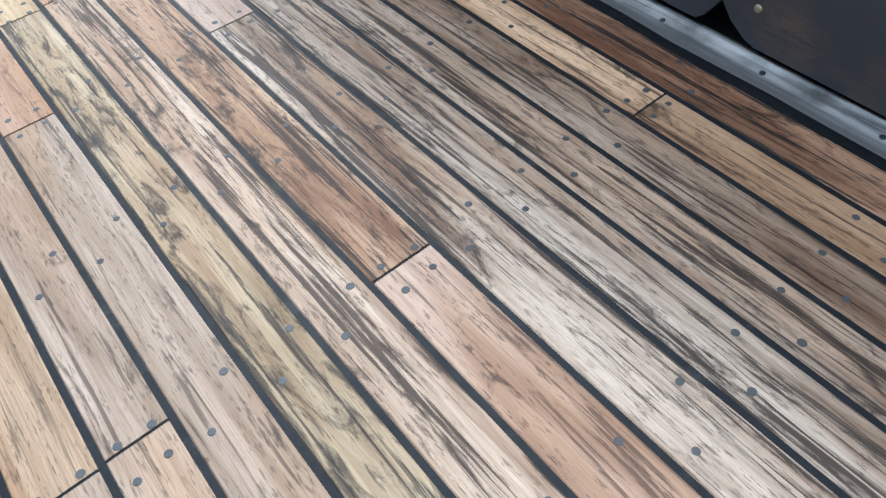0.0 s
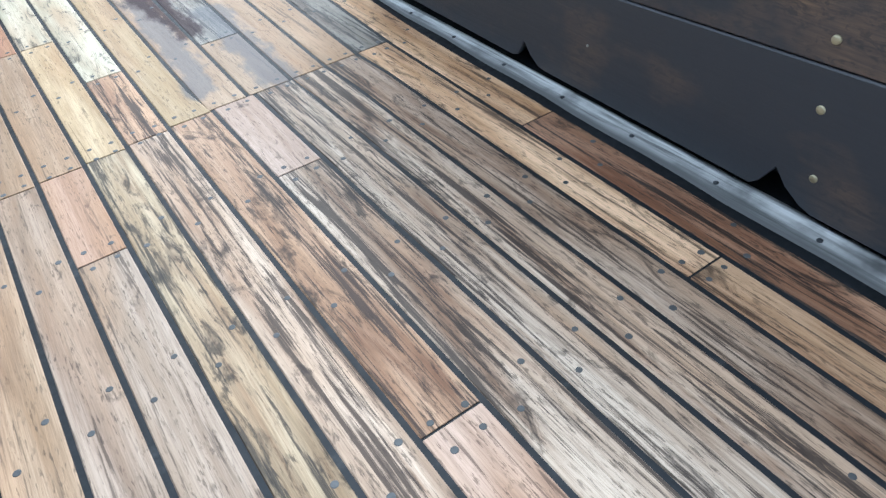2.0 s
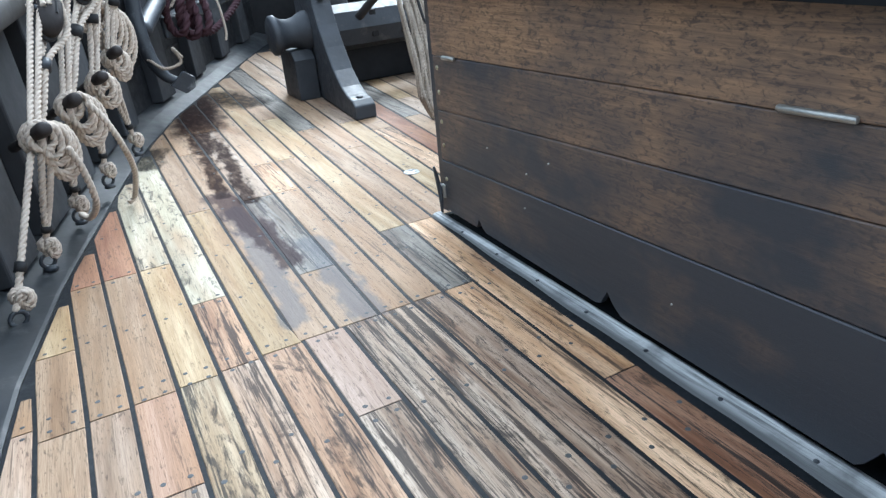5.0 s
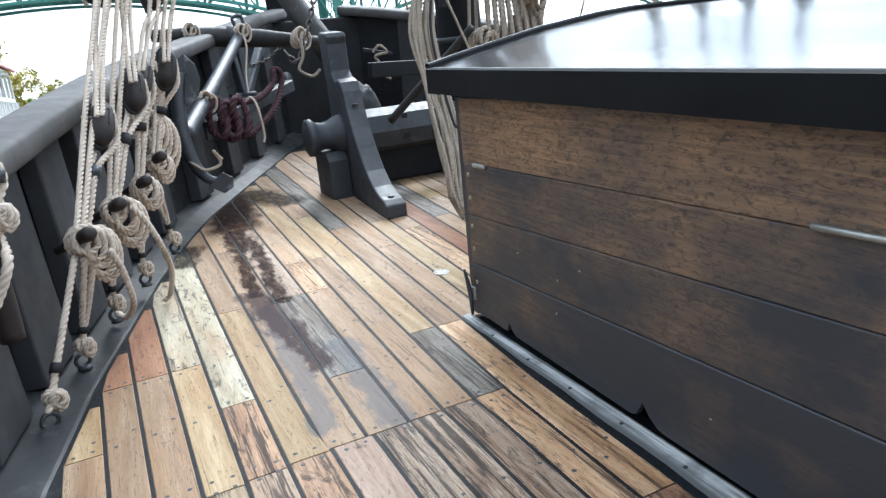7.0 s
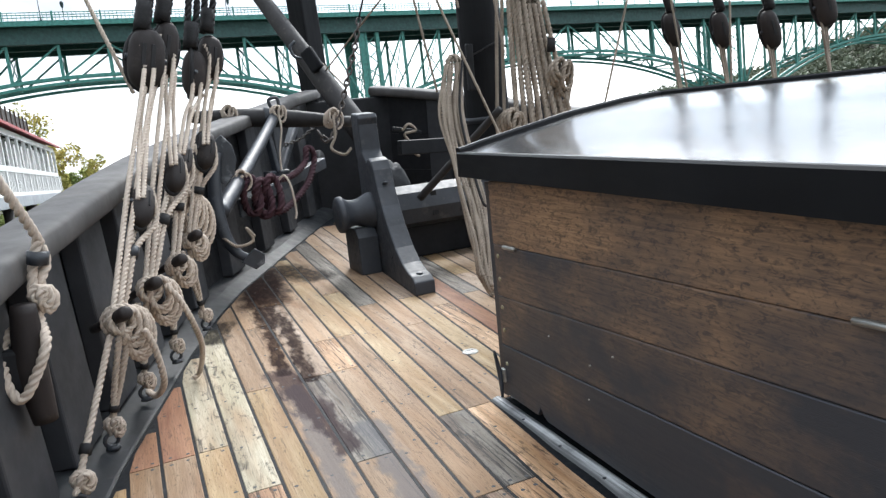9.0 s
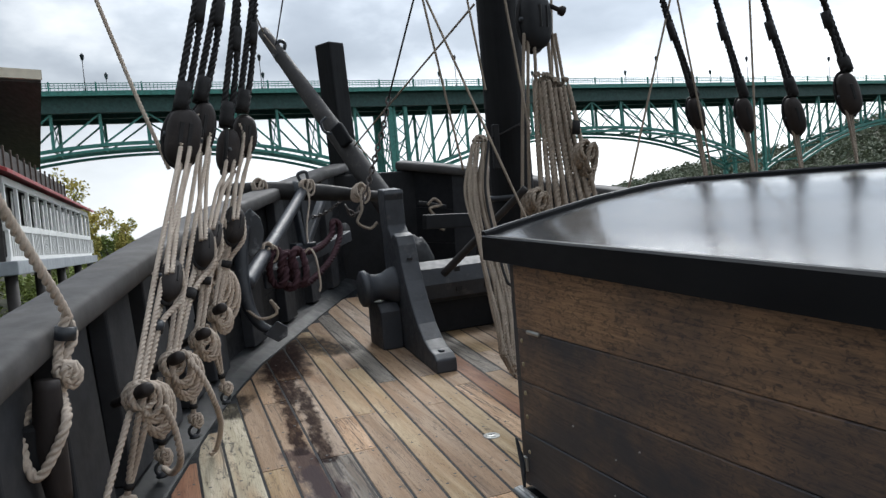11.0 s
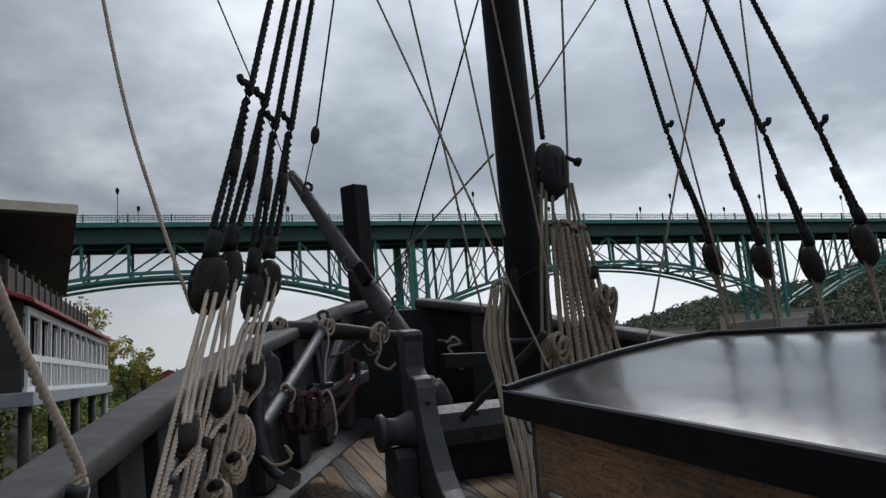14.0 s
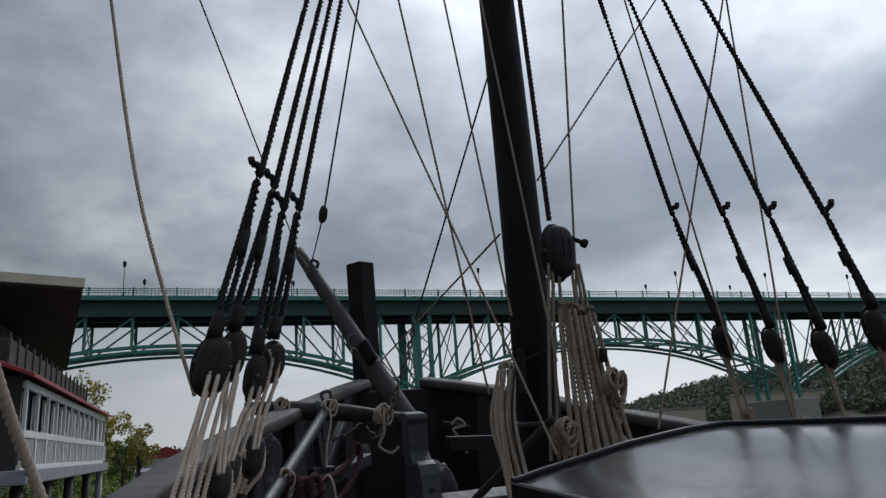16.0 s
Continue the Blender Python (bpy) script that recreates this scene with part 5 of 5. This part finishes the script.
for k in range(7):
    u, v = 0.07 * k, 1 - 0.07 * k
    j = [Vector((rng.uniform(-0.012, 0.012), rng.uniform(-0.04, 0.04), 0)) for _ in range(6)]
    left = [a.lerp(b, 0.66 * u) + o for a, b, o in zip(COIL_L, COIL_R, j)]
    right = [a.lerp(b, 0.66 * v) + o for a, b, o in zip(COIL_L, COIL_R, reversed(j))]
    crown = (left[0] + right[0]) / 2 + Vector((0, 0.02, 0.07 - 0.02 * (k % 3)))
    foot = (left[-1] + right[-1]) / 2 + Vector((0, -0.05, -0.13 + 0.015 * k))
    rope("hung_coil", left[::-1] + [crown] + right + [foot, left[-1]], 0.0165, HEMPD, "long weathered rope coil hung from the mast to the deck", "long hung coil", fine=0.7)
rope("coil_tie", [(p + Vector((0.11, -0.12, 0.02))) for p in COIL_L[:4]] + [COIL_L[3] + Vector((0.16, -0.12, -0.05))], 0.012, TARRED, "thin black line tied round the hung coil")


# ---- deck planks and plugs ----
def lay_planks():
    rng = random.Random(11)
    for k in range(len(SEAMS) - 1):
        runs = STRAKES.get(k)
        if runs is None:
            cut = 3.2 + 0.64 * (k % 4)
            runs = [(2.2, cut, WOODS_CYCLE[k % 6]), (cut, cut + 3.2, WOODS_CYCLE[(k + 2) % 6]), (cut + 3.2, 10.8, WOODS_CYCLE[(k + 3) % 6])]
        for y0, y1, wood in runs:
            d = plank_data(SEAMS[k], SEAMS[k + 1], y0, y1)
            if d:
                part("plank", d, PLANKS[wood], deck)
    vs, fs = [], []
    beams = [-0.945, -0.415, 0.157, 0.667, 1.20, 1.742, 2.285, 2.79, 3.43, 4.07, 4.73, 5.32, 5.95, 6.6, 7.2, 7.8]
    for k in range(len(SEAMS) - 1):
        ends = {round(y, 2) for r in STRAKES.get(k, []) for y in r[:2]}
        for b in beams:
            butt = any(abs(b - e) < 0.09 for e in ends)
            for dy, du in ((-0.040, 0.28), (-0.034, 0.74), (0.040, 0.27), (0.036, 0.76)) if butt else ((0.047, 0.78), (-0.047, 0.29)):
                y = b + dy + rng.uniform(-0.004, 0.004)
                x = seam_x(SEAMS[k], y) + (seam_x(SEAMS[k + 1], y) - seam_x(SEAMS[k], y)) * (du + rng.uniform(-0.015, 0.015))
                if y < 2.52 and x > 0.87 or x < port(y) + 0.03 or x > starboard(y) - 0.03:
                    continue
                r = 0.0086 + rng.uniform(-0.0008, 0.0008)
                i = len(vs)
                vs += [(x + r * math.cos(t * math.pi / 5), y + r * math.sin(t * math.pi / 5), 0.0004) for t in range(10)]
                vs += [(x + 0.8 * r * math.cos(t * math.pi / 5), y + 0.8 * r * math.sin(t * math.pi / 5), 0.0012) for t in range(10)]
                fs += [(i + t, i + (t + 1) % 10, i + 10 + (t + 1) % 10, i + 10 + t) for t in range(10)] + [tuple(range(i + 10, i + 20))]
    tagged(part("plugs", (vs, fs, False), PLUG, deck, "dark wooden plugs over the plank fastenings"), kind="stuff")


lay_planks()
drain = thing("deck_plate", (1.16, 3.21, 0), "round steel deck filler plate set in the planking", "deck plate")
part("rim", lathe((1.16, 3.21, -0.002), (1.16, 3.21, 0.006), [(0, 0.05), (0.005, 0.05), (0.008, 0.045)], 28), STEEL, drain)
part("cap", lathe((1.16, 3.21, 0.004), (1.16, 3.21, 0.010), [(0, 0.034), (0.004, 0.034), (0.006, 0.03)], 24), STEEL, drain)
part("slot", box(1.14, 3.206, 0.0095, 1.18, 3.214, 0.0115, 0.0), IRON, drain)

# the ship lies a little down by the stern and heeled
for ob in list(scene.objects):
    if ob.parent is None and ob.type in ("MESH", "EMPTY"):
        ob.matrix_basis = SHIP @ ob.matrix_basis

# ---- river, bridge, banks ----
WZ = -2.7
RIVER = [(-3000, -3000), (3000, -3000), (3000, 3000), (-3000, 3000)]
single("river", ([(x, y, WZ) for x, y in RIVER], [(0, 1, 2, 3)], False), WATER, "calm dark green river water", "water", kind="structure")

bridge = thing("bridge", (40, 122, WZ), "long green steel arch bridge with a railed road deck", "bridge")
BY0, BY1, TOPZ, LOWZ = 118.0, 128.0, 27.0, 23.4
part("road_slab", box(-170, BY0 - 1.4, TOPZ - 1.0, 330, BY1 + 1.4, TOPZ - 0.45, 0.0), BRIDGE, bridge)
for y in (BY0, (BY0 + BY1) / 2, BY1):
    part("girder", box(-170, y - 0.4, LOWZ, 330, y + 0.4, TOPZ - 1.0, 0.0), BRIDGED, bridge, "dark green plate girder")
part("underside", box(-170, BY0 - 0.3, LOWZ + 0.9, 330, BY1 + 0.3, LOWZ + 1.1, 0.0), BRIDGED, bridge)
part("walk_edge", box(-170, BY0 - 1.7, TOPZ - 1.25, 330, BY0 - 1.35, TOPZ - 0.7, 0.0), BRIDGE, bridge)
for z in (TOPZ + 0.65, TOPZ + 0.30, TOPZ - 0.05):
    part("hand_rail", box(-170, BY0 - 1.56, z - 0.05, 330, BY0 - 1.46, z + 0.05, 0.0), BRIDGE, bridge)
bal = [box(x, BY0 - 1.53, TOPZ - 0.7, x + 0.07, BY0 - 1.49, TOPZ + 0.6, 0.0) for x in np.arange(-60, 190, 0.55)]
tagged(part("baluster_rest", join(*bal), BRIDGE, bridge), kind="stuff")
for x in np.arange(-60, 190, 6.4):
    part("rail_post", box(x, BY0 - 1.62, TOPZ - 0.7, x + 0.22, BY0 - 1.4, TOPZ + 0.85, 0.0), BRIDGE, bridge)
ARCHES = [(-2.0, 41.5, 18.7), (81.0, 43.0, 18.2), (178.0, 42.0, 18.0)]


def arch_z(x, c, half, crown):
    return crown - 9.2 * ((x - c) / half) ** 2 * (0.72 + 0.28 * abs((x - c) / half))


for c, half, crown in ARCHES:
    for y in (BY0 + 0.5, BY1 - 0.5):
        for dz, h in ((0.0, 0.5), (-0.7, 0.4)):
            pts = [Vector((x, y, arch_z(x, c, half, crown) + dz * (1 + 0.5 * abs((x - c) / half)))) for x in np.linspace(c - half, c + half, 40)]
            part("arch_rib", sweep(pts, [(-0.35, -h / 2), (0.35, -h / 2), (0.35, h / 2), (-0.35, h / 2)], smooth=False), BRIDGE, bridge)
    xs = list(np.linspace(c - half + 1, c + half - 1, 13))
    for i, x in enumerate(xs):
        z = arch_z(x, c, half, crown)
        for y in (BY0 + 0.5, BY1 - 0.5):
            part("column", beam((x, y, z), (x, y, LOWZ), 0.45, 0.42), BRIDGE, bridge)
        part("cross_beam", beam((x, BY0 + 0.5, z + 0.1), (x, BY1 - 0.5, z + 0.1), 0.3, 0.4), BRIDGE, bridge)
        part("sway_brace", beam((x, BY0 + 0.5, z + 0.4), (x, BY1 - 0.5, LOWZ - 0.2), 0.14, 0.14), BRIDGE, bridge)
        part("sway_brace", beam((x, BY1 - 0.5, z + 0.4), (x, BY0 + 0.5, LOWZ - 0.2), 0.14, 0.14), BRIDGE, bridge)
        if i and LOWZ - z > 3.5:
            zp = arch_z(xs[i - 1], c, half, crown)
            for y in (BY0 + 0.5, BY1 - 0.5):
                a, b = ((xs[i - 1], y, LOWZ), (x, y, z)) if x > c else ((xs[i - 1], y, zp), (x, y, LOWZ))
                part("diagonal", beam(a, b, 0.26, 0.26), BRIDGE, bridge)
for x in (39.6, 124.5, -44.5):
    for dx in (-1.5, 1.5):
        for y in (BY0 + 0.5, BY1 - 0.5):
            part("tower_leg", beam((x + dx, y, 2.0), (x + dx, y, LOWZ), 0.7, 0.7), BRIDGE, bridge)
    for k in range(8):
        z = 3.0 + 2.5 * k
        for y in (BY0 + 0.5, BY1 - 0.5):
            part("lacing", beam((x - 1.5, y, z), (x + 1.5, y, z + 2.5), 0.16, 0.16), BRIDGE, bridge)
            part("lacing", beam((x + 1.5, y, z), (x - 1.5, y, z + 2.5), 0.16, 0.16), BRIDGE, bridge)
    part("pier", box(x - 4, BY0 - 2, WZ - 2, x + 4, BY1 + 2, 4.5, 0.3), CONC, bridge, "pale concrete pier")
for k, (c, half, crown) in enumerate(ARCHES[1:2]):
    for x in np.linspace(c - half + 2, c + half - 6, 10):
        z = arch_z(x, c, half, crown)
        part("wind_brace", beam((x, BY0 + 0.5, z), (x + 5, BY1 - 0.5, arch_z(x + 5, c, half, crown)), 0.22, 0.22), BRIDGE, bridge)
        part("wind_brace", beam((x + 5, BY0 + 0.5, arch_z(x + 5, c, half, crown)), (x, BY1 - 0.5, z), 0.22, 0.22), BRIDGE, bridge)


def street_lamp(x, y):
    ob = thing("street_lamp", (x, y, TOPZ - 0.6), "black street lamp with a lantern head on the bridge", "street lamp", "bridge lamps")
    part("pole", lathe((x, y, TOPZ - 0.6), (x, y, TOPZ + 4.2), [(0, 0.16), (0.4, 0.14), (0.6, 0.075), (4.8, 0.06)], 8), IRON, ob)
    part("lantern", lathe((x, y, TOPZ + 4.1), (x, y, TOPZ + 5.3), [(0, 0.08), (0.15, 0.2), (0.75, 0.3), (0.8, 0.34), (1.1, 0.12), (1.2, 0.04)], 8), IRON, ob)
    return ob


for x in (-36, -10.2, 16, 51, 72.5, 96.5, 121, 146):
    street_lamp(x, BY0 - 1.2)
    street_lamp(x * 1.0 + 1.9 - 0.085 * (x - 40) * 0.1, BY1 + 1.2)


def foliage(rng, centres, n, size):
    """Small leaf clumps: bent two-triangle leaves scattered in and on a set of soft lumps (x, y, z, rx, rz)."""
    vs, fs = [], []
    for _ in range(n):
        cx, cy, cz, rx, rz = rng.choice(centres)
        d = Vector((rng.gauss(0, 1), rng.gauss(0, 1), rng.gauss(0, 1))).normalized() * rng.uniform(0.55, 1.06)
        p = Vector((cx + d.x * rx, cy + d.y * rx, cz + d.z * rz))
        a = Vector((rng.gauss(0, 1), rng.gauss(0, 1), rng.gauss(0, 0.6))).normalized()
        b = a.cross(Vector((rng.gauss(0, 1), rng.gauss(0, 1), rng.gauss(0, 1)))).normalized()
        s = size * rng.uniform(0.6, 1.4)
        k = len(vs)
        vs += [p - a * s, p + b * s * 0.55, p + a * s, p - b * s * 0.55 + Vector((0, 0, s * 0.3))]
        fs += [(k, k + 1, k + 2), (k, k + 2, k + 3)]
    return vs, fs, False


def tree(x, y, z, h, spread, material, seed, label, n=2600, leaf=0.16, gaps=8):
    rng = random.Random(seed)
    ob = thing("tree", (x, y, z), label, "tree", "bank trees")
    limbs = [sweep(spline([(x, y, z - 0.3), (x + 0.1, y, z + h * 0.35), (x - 0.1, y, z + h * 0.7)], 0.5), circle(0.03 * h, 8), 0, lambda t: 1 - 0.75 * t)]
    lumps = []
    for i in range(gaps):
        a = i * 2.4 + rng.uniform(-0.4, 0.4)
        r, t = spread * rng.uniform(0.35, 1.0), z + h * rng.uniform(0.45, 0.98)
        e = Vector((x + r * math.cos(a), y + r * math.sin(a), t))
        s = Vector((x, y, z + h * rng.uniform(0.25, 0.5)))
        limbs.append(sweep(spline([s, s.lerp(e, 0.5) + Vector((0, 0, 0.05 * h)), e], 0.5), circle(0.011 * h, 6), 0, lambda t: 1 - 0.8 * t))
        lumps.append((e.x, e.y, e.z, spread * rng.uniform(0.25, 0.42), h * rng.uniform(0.08, 0.15)))
    part("trunk", join(*limbs), BARK, ob)
    part("crown", foliage(rng, lumps, n, leaf), material, ob, "turning leaves" if material is AUTUMN else "")
    return ob


# port bank: rough green slope under and beyond the restaurant
def bank(name, outline, material, label):
    vs = [(x, y, z) for x, y, z in outline]
    n = len(vs) // 2
    return single(name, (vs, [(2 * i, 2 * i + 1, 2 * i + 3, 2 * i + 2) for i in range(n - 1)], False), material, label, "bank", kind="structure")


SOIL = painted("bank_soil", (0.045, 0.045, 0.025), 0.9, 0.3, (1, 1, 1), 0.5)
bank("bank_port", [(-9, -60, WZ - 0.5), (-30, -60, 6), (-9, 20, WZ - 0.5), (-26, 20, 4), (-7.6, 45, WZ - 0.5), (-22, 45, 4), (-6.5, 70, WZ - 0.5), (-24, 80, 6), (-5.6, 100, WZ - 0.5), (-30, 110, 9), (-8, 200, WZ - 0.5), (-60, 200, 14), (-20, 700, WZ - 0.5), (-260, 700, 30)], SOIL, "overgrown river bank")
rng = random.Random(3)
bushes = [(-9.5 - rng.uniform(0, 5) - 0.02 * y, y, WZ + rng.uniform(0.4, 3.2), rng.uniform(0.9, 1.7), rng.uniform(0.7, 1.3)) for y in np.arange(30, 105, 1.1)]
bushes = [(b[0] + (4.2 if b[1] > 50 else 2.4), *b[1:]) for b in bushes]
tagged(single("bank_bushes", foliage(rng, bushes, 15000, 0.17), LEAF, "dense green bushes along the river bank", "bushes"), kind="stuff")
tree(-6.9, 62, WZ + 0.6, 6.9, 1.9, AUTUMN, 31, "tree with green and yellow turning leaves on the bank", 3600, 0.14, 13)
tree(-4.1, 66, WZ + 0.4, 6.6, 1.55, AUTUMN, 32, "thin tree with sparse turning leaves on the bank", 1700, 0.13, 11)
tree(-8.9, 56, WZ + 0.8, 7.4, 2.2, LEAF, 33, "leafy green tree on the bank", 3000, 0.15, 12)
tree(-9.6, 70, WZ + 0.8, 10.5, 2.4, AUTUMN, 34, "tree with green and yellow turning leaves on the bank", 2200, 0.15, 12)
tree(-5.9, 74, WZ + 0.4, 5.6, 1.9, LEAF, 35, "leafy green tree on the bank", 2600, 0.15, 10)

# ---- riverside restaurant on pilings ----
rest = thing("restaurant", (-8, 32, WZ), "white and red riverside restaurant on steel pilings", "building")
RX = -4.72
part("floor_slab", box(-14, 21.6, 1.15, RX + 0.25, 43.6, 1.55, 0.03), PILE, rest, "grey floor edge")
# veranda walls take the dark colour: the shade behind the posts is painted in
part("wall", box(-13, 22, 1.55, RX - 0.35, 43.2, 4.1, 0.02), ROOF_SHADE, rest, "veranda wall with its shade in the dark colour")
part("end_wall", box(-13, 21.9, 1.55, RX - 0.1, 22.0, 4.1, 0.0), ROOF_SHADE, rest)
part("sill_beam", box(RX - 0.1, 22, 2.42, RX + 0.02, 43.3, 2.62, 0.01), WHITE, rest)
part("foot_beam", box(RX - 0.1, 22, 1.5, RX + 0.02, 43.3, 1.68, 0.01), WHITE, rest)
part("head_beam", box(RX - 0.1, 22, 3.75, RX + 0.02, 43.3, 3.98, 0.01), WHITE, rest)
for y in np.arange(22.05, 43.3, 1.77):
    part("veranda_post", box(RX - 0.07, y, 1.6, RX + 0.03, y + 0.15, 3.8, 0.01), WHITE, rest)
    w = part("window", box(RX - 0.30, y + 0.8, 2.62, RX - 0.26, y + 1.5, 3.75, 0.0), WHITE, rest, "white sash window")
    for a in (0.0, 0.33):
        part("pane", box(RX - 0.25, y + 0.85 + a, 2.70, RX - 0.24, y + 1.12 + a, 3.68, 0.0), DARKG, w)
    for k in range(5):
        part("baluster", box(RX - 0.05, y + 0.36 + 0.28 * k, 1.66, RX - 0.01, y + 0.43 + 0.28 * k, 2.45, 0.0), WHITE, rest)
part("lower_roof", slab([(RX - 1.3, 4.62), (RX + 0.30, 3.98), (RX + 0.30, 4.10), (RX - 1.3, 4.78)], "y", 21.3, 43.9, 0.02), REDR, rest, "red metal lower roof")
part("deck_screen", box(-13, 23.0, 4.3, RX - 0.75, 41.5, 5.35, 0.01), ROOF_SHADE, rest, "dark upper deck railing")
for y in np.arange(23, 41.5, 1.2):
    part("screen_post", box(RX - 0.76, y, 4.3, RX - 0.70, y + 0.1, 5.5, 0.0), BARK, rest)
part("upper_room", box(-14, 24, 4.4, -8.5, 40, 8.0, 0.0), ROOF_SHADE, rest)
part("upper_roof", slab([(-15, 25.5), (RX + 0.3, 29.2), (-8.6, 56.0), (-15, 56.0)], "z", 8.15, 8.28, 0.0), ROOF_SHADE, rest, "dark boarded upper roof")
part("fascia", beam((-15, 25.4, 8.42), (RX + 0.35, 29.1, 8.42), 0.12, 0.36), FASCIA, rest, "cream fascia board")
# inner pilings coloured dark for the shade under the floor, the last left grey
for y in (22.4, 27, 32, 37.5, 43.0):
    part("piling", lathe((RX - 0.1, y, WZ - 2), (RX - 0.1, y, 1.3), [(0, 0.17), (4.0 + 1.3 - WZ - 2, 0.17)], 14), PILE if y > 42 else ROOF_SHADE, rest, "steel piling")
for x, y, h in ((-3.3, 66, 0.6), (-2.9, 70, 1.0), (-1.9, 80, 1.2), (-1.5, 84, 1.2), (-4.0, 60, 0.1), (-5.0, 30, -1.0)):
    single("mooring_post", lathe((x, y, WZ - 2), (x, y, h), [(0, 0.2), (h - WZ + 1.95, 0.2), (h - WZ + 2, 0.1)], 12), PILE, "grey mooring post in the river", "mooring post", "mooring posts")
dock = thing("far_boathouse", (-3, 150, WZ), "far red-roofed boathouse by the bank", "building")
part("wall", box(-8, 150, WZ, 0.5, 158, 1.6, 0.05), WHITE, dock)
part("roof", slab([(-9, 1.5), (-3.8, 3.6), (1.2, 1.5)], "y", 149, 159, 0.05), REDR, dock)
part("pier_deck", box(-9, 110, -0.6, -1.6, 149, -0.2, 0.05), PILE, dock)
for y in range(112, 150, 6):
    part("pier_post", box(-1.9, y, WZ - 1, -1.6, y + 0.3, 0.9, 0.0), PILE, dock)

# ---- starboard shore: wooded hill with low buildings ----
rng = random.Random(8)


def hill_z(x, y):
    r = math.hypot(x, y)
    az = math.degrees(math.atan2(x, y))
    top = np.interp(az, [18, 26, 33, 38, 42, 46, 50, 54, 60, 75], [0, 2, 12, 24, 33, 36, 44, 58, 70, 78])
    return 0.6 * float(top) * min(1, max(0, (r - 300) / 130))


vs, fs = [], []
AZ, RR = np.linspace(16, 110, 48), np.linspace(260, 620, 12)
for r in RR:
    for a in AZ:
        x, y = r * math.sin(radians(a)), r * math.cos(radians(a))
        vs.append((x, y, -1.5 + hill_z(x, y)))
n = len(AZ)
fs = [(j * n + i, j * n + i + 1, (j + 1) * n + i + 1, (j + 1) * n + i) for j in range(len(RR) - 1) for i in range(n - 1)]
single("hill", (vs, fs, True), SOIL, "low wooded hill on the far shore", "hill", kind="structure")
crowns = []
for _ in range(1500):
    r, a = rng.uniform(300, 460), rng.uniform(19, 66)
    x, y = r * math.sin(radians(a)), r * math.cos(radians(a))
    crowns.append((x, y, -1.5 + hill_z(x, y) + rng.uniform(1, 4.5), rng.uniform(2.5, 5.0), rng.uniform(2.2, 4.6)))
single("hill_woods", foliage(rng, crowns, 120000, 0.85), HAZED_WOODS, "dense woods on the far hill, haze in their colour", "woods", kind="stuff")
far = []
for _ in range(260):
    a = rng.uniform(-14, 20)
    r = rng.uniform(520, 560)
    far.append((r * math.sin(radians(a)), r * math.cos(radians(a)), rng.uniform(0, 4), rng.uniform(4, 8), rng.uniform(3, 5)))
single("far_woods", foliage(rng, far, 9000, 1.6), HAZED_WOODS, "hazy line of woods far down the river", "woods", kind="stuff")
shore = [(-300, 520, WZ - 0.3), (-300, 560, 2)] + [p for a in np.linspace(-20, 16, 10) for p in ((500 * math.sin(radians(a)), 500 * math.cos(radians(a)), WZ - 0.3), (560 * math.sin(radians(a)), 560 * math.cos(radians(a)), 1.0))]
shore += [p for a in np.linspace(17, 110, 24) for p in ((205 * math.sin(radians(a)), 205 * math.cos(radians(a)), WZ - 0.3), (262 * math.sin(radians(a)), 262 * math.cos(radians(a)), -1.2))]
bank("bank_starboard", shore, SOIL, "low far shore of the river")


def house_row(x, y, w, d, h, material, label, floors, seed):
    ob = thing("building", (x, y, -1.5), label, "building", "far shore buildings")
    part("wall", box(x, y, -2.5, x + w, y + d, -1.5 + h, 0.05), material, ob)
    part("roof", box(x - 0.4, y - 0.4, -1.5 + h, x + w + 0.4, y + d + 0.4, -1.1 + h, 0.05), PILE, ob)
    for f in range(floors):
        for k in range(int(w / 4)):
            part("window", box(x + 1.2 + 4 * k, y - 0.12, -0.6 + f * 3.2, x + 3.0 + 4 * k, y - 0.05, 1.2 + f * 3.2, 0.0), DARKG, ob)
    return ob


house_row(122, 208, 26, 10, 5.5, BEIGE, "low beige riverside building", 1, 1)
house_row(152, 216, 30, 12, 7.0, BEIGE, "low beige riverside building", 1, 2)
house_row(196, 204, 34, 14, 10.5, BEIGE, "tall beige block on the far shore", 2, 3)
house_row(236, 204, 40, 14, 8.0, CONC, "grey industrial shed on the far shore", 1, 4)
house_row(135, 252, 44, 10, 8.5, WHITE, "white and dark apartment row below the hill", 3, 5)
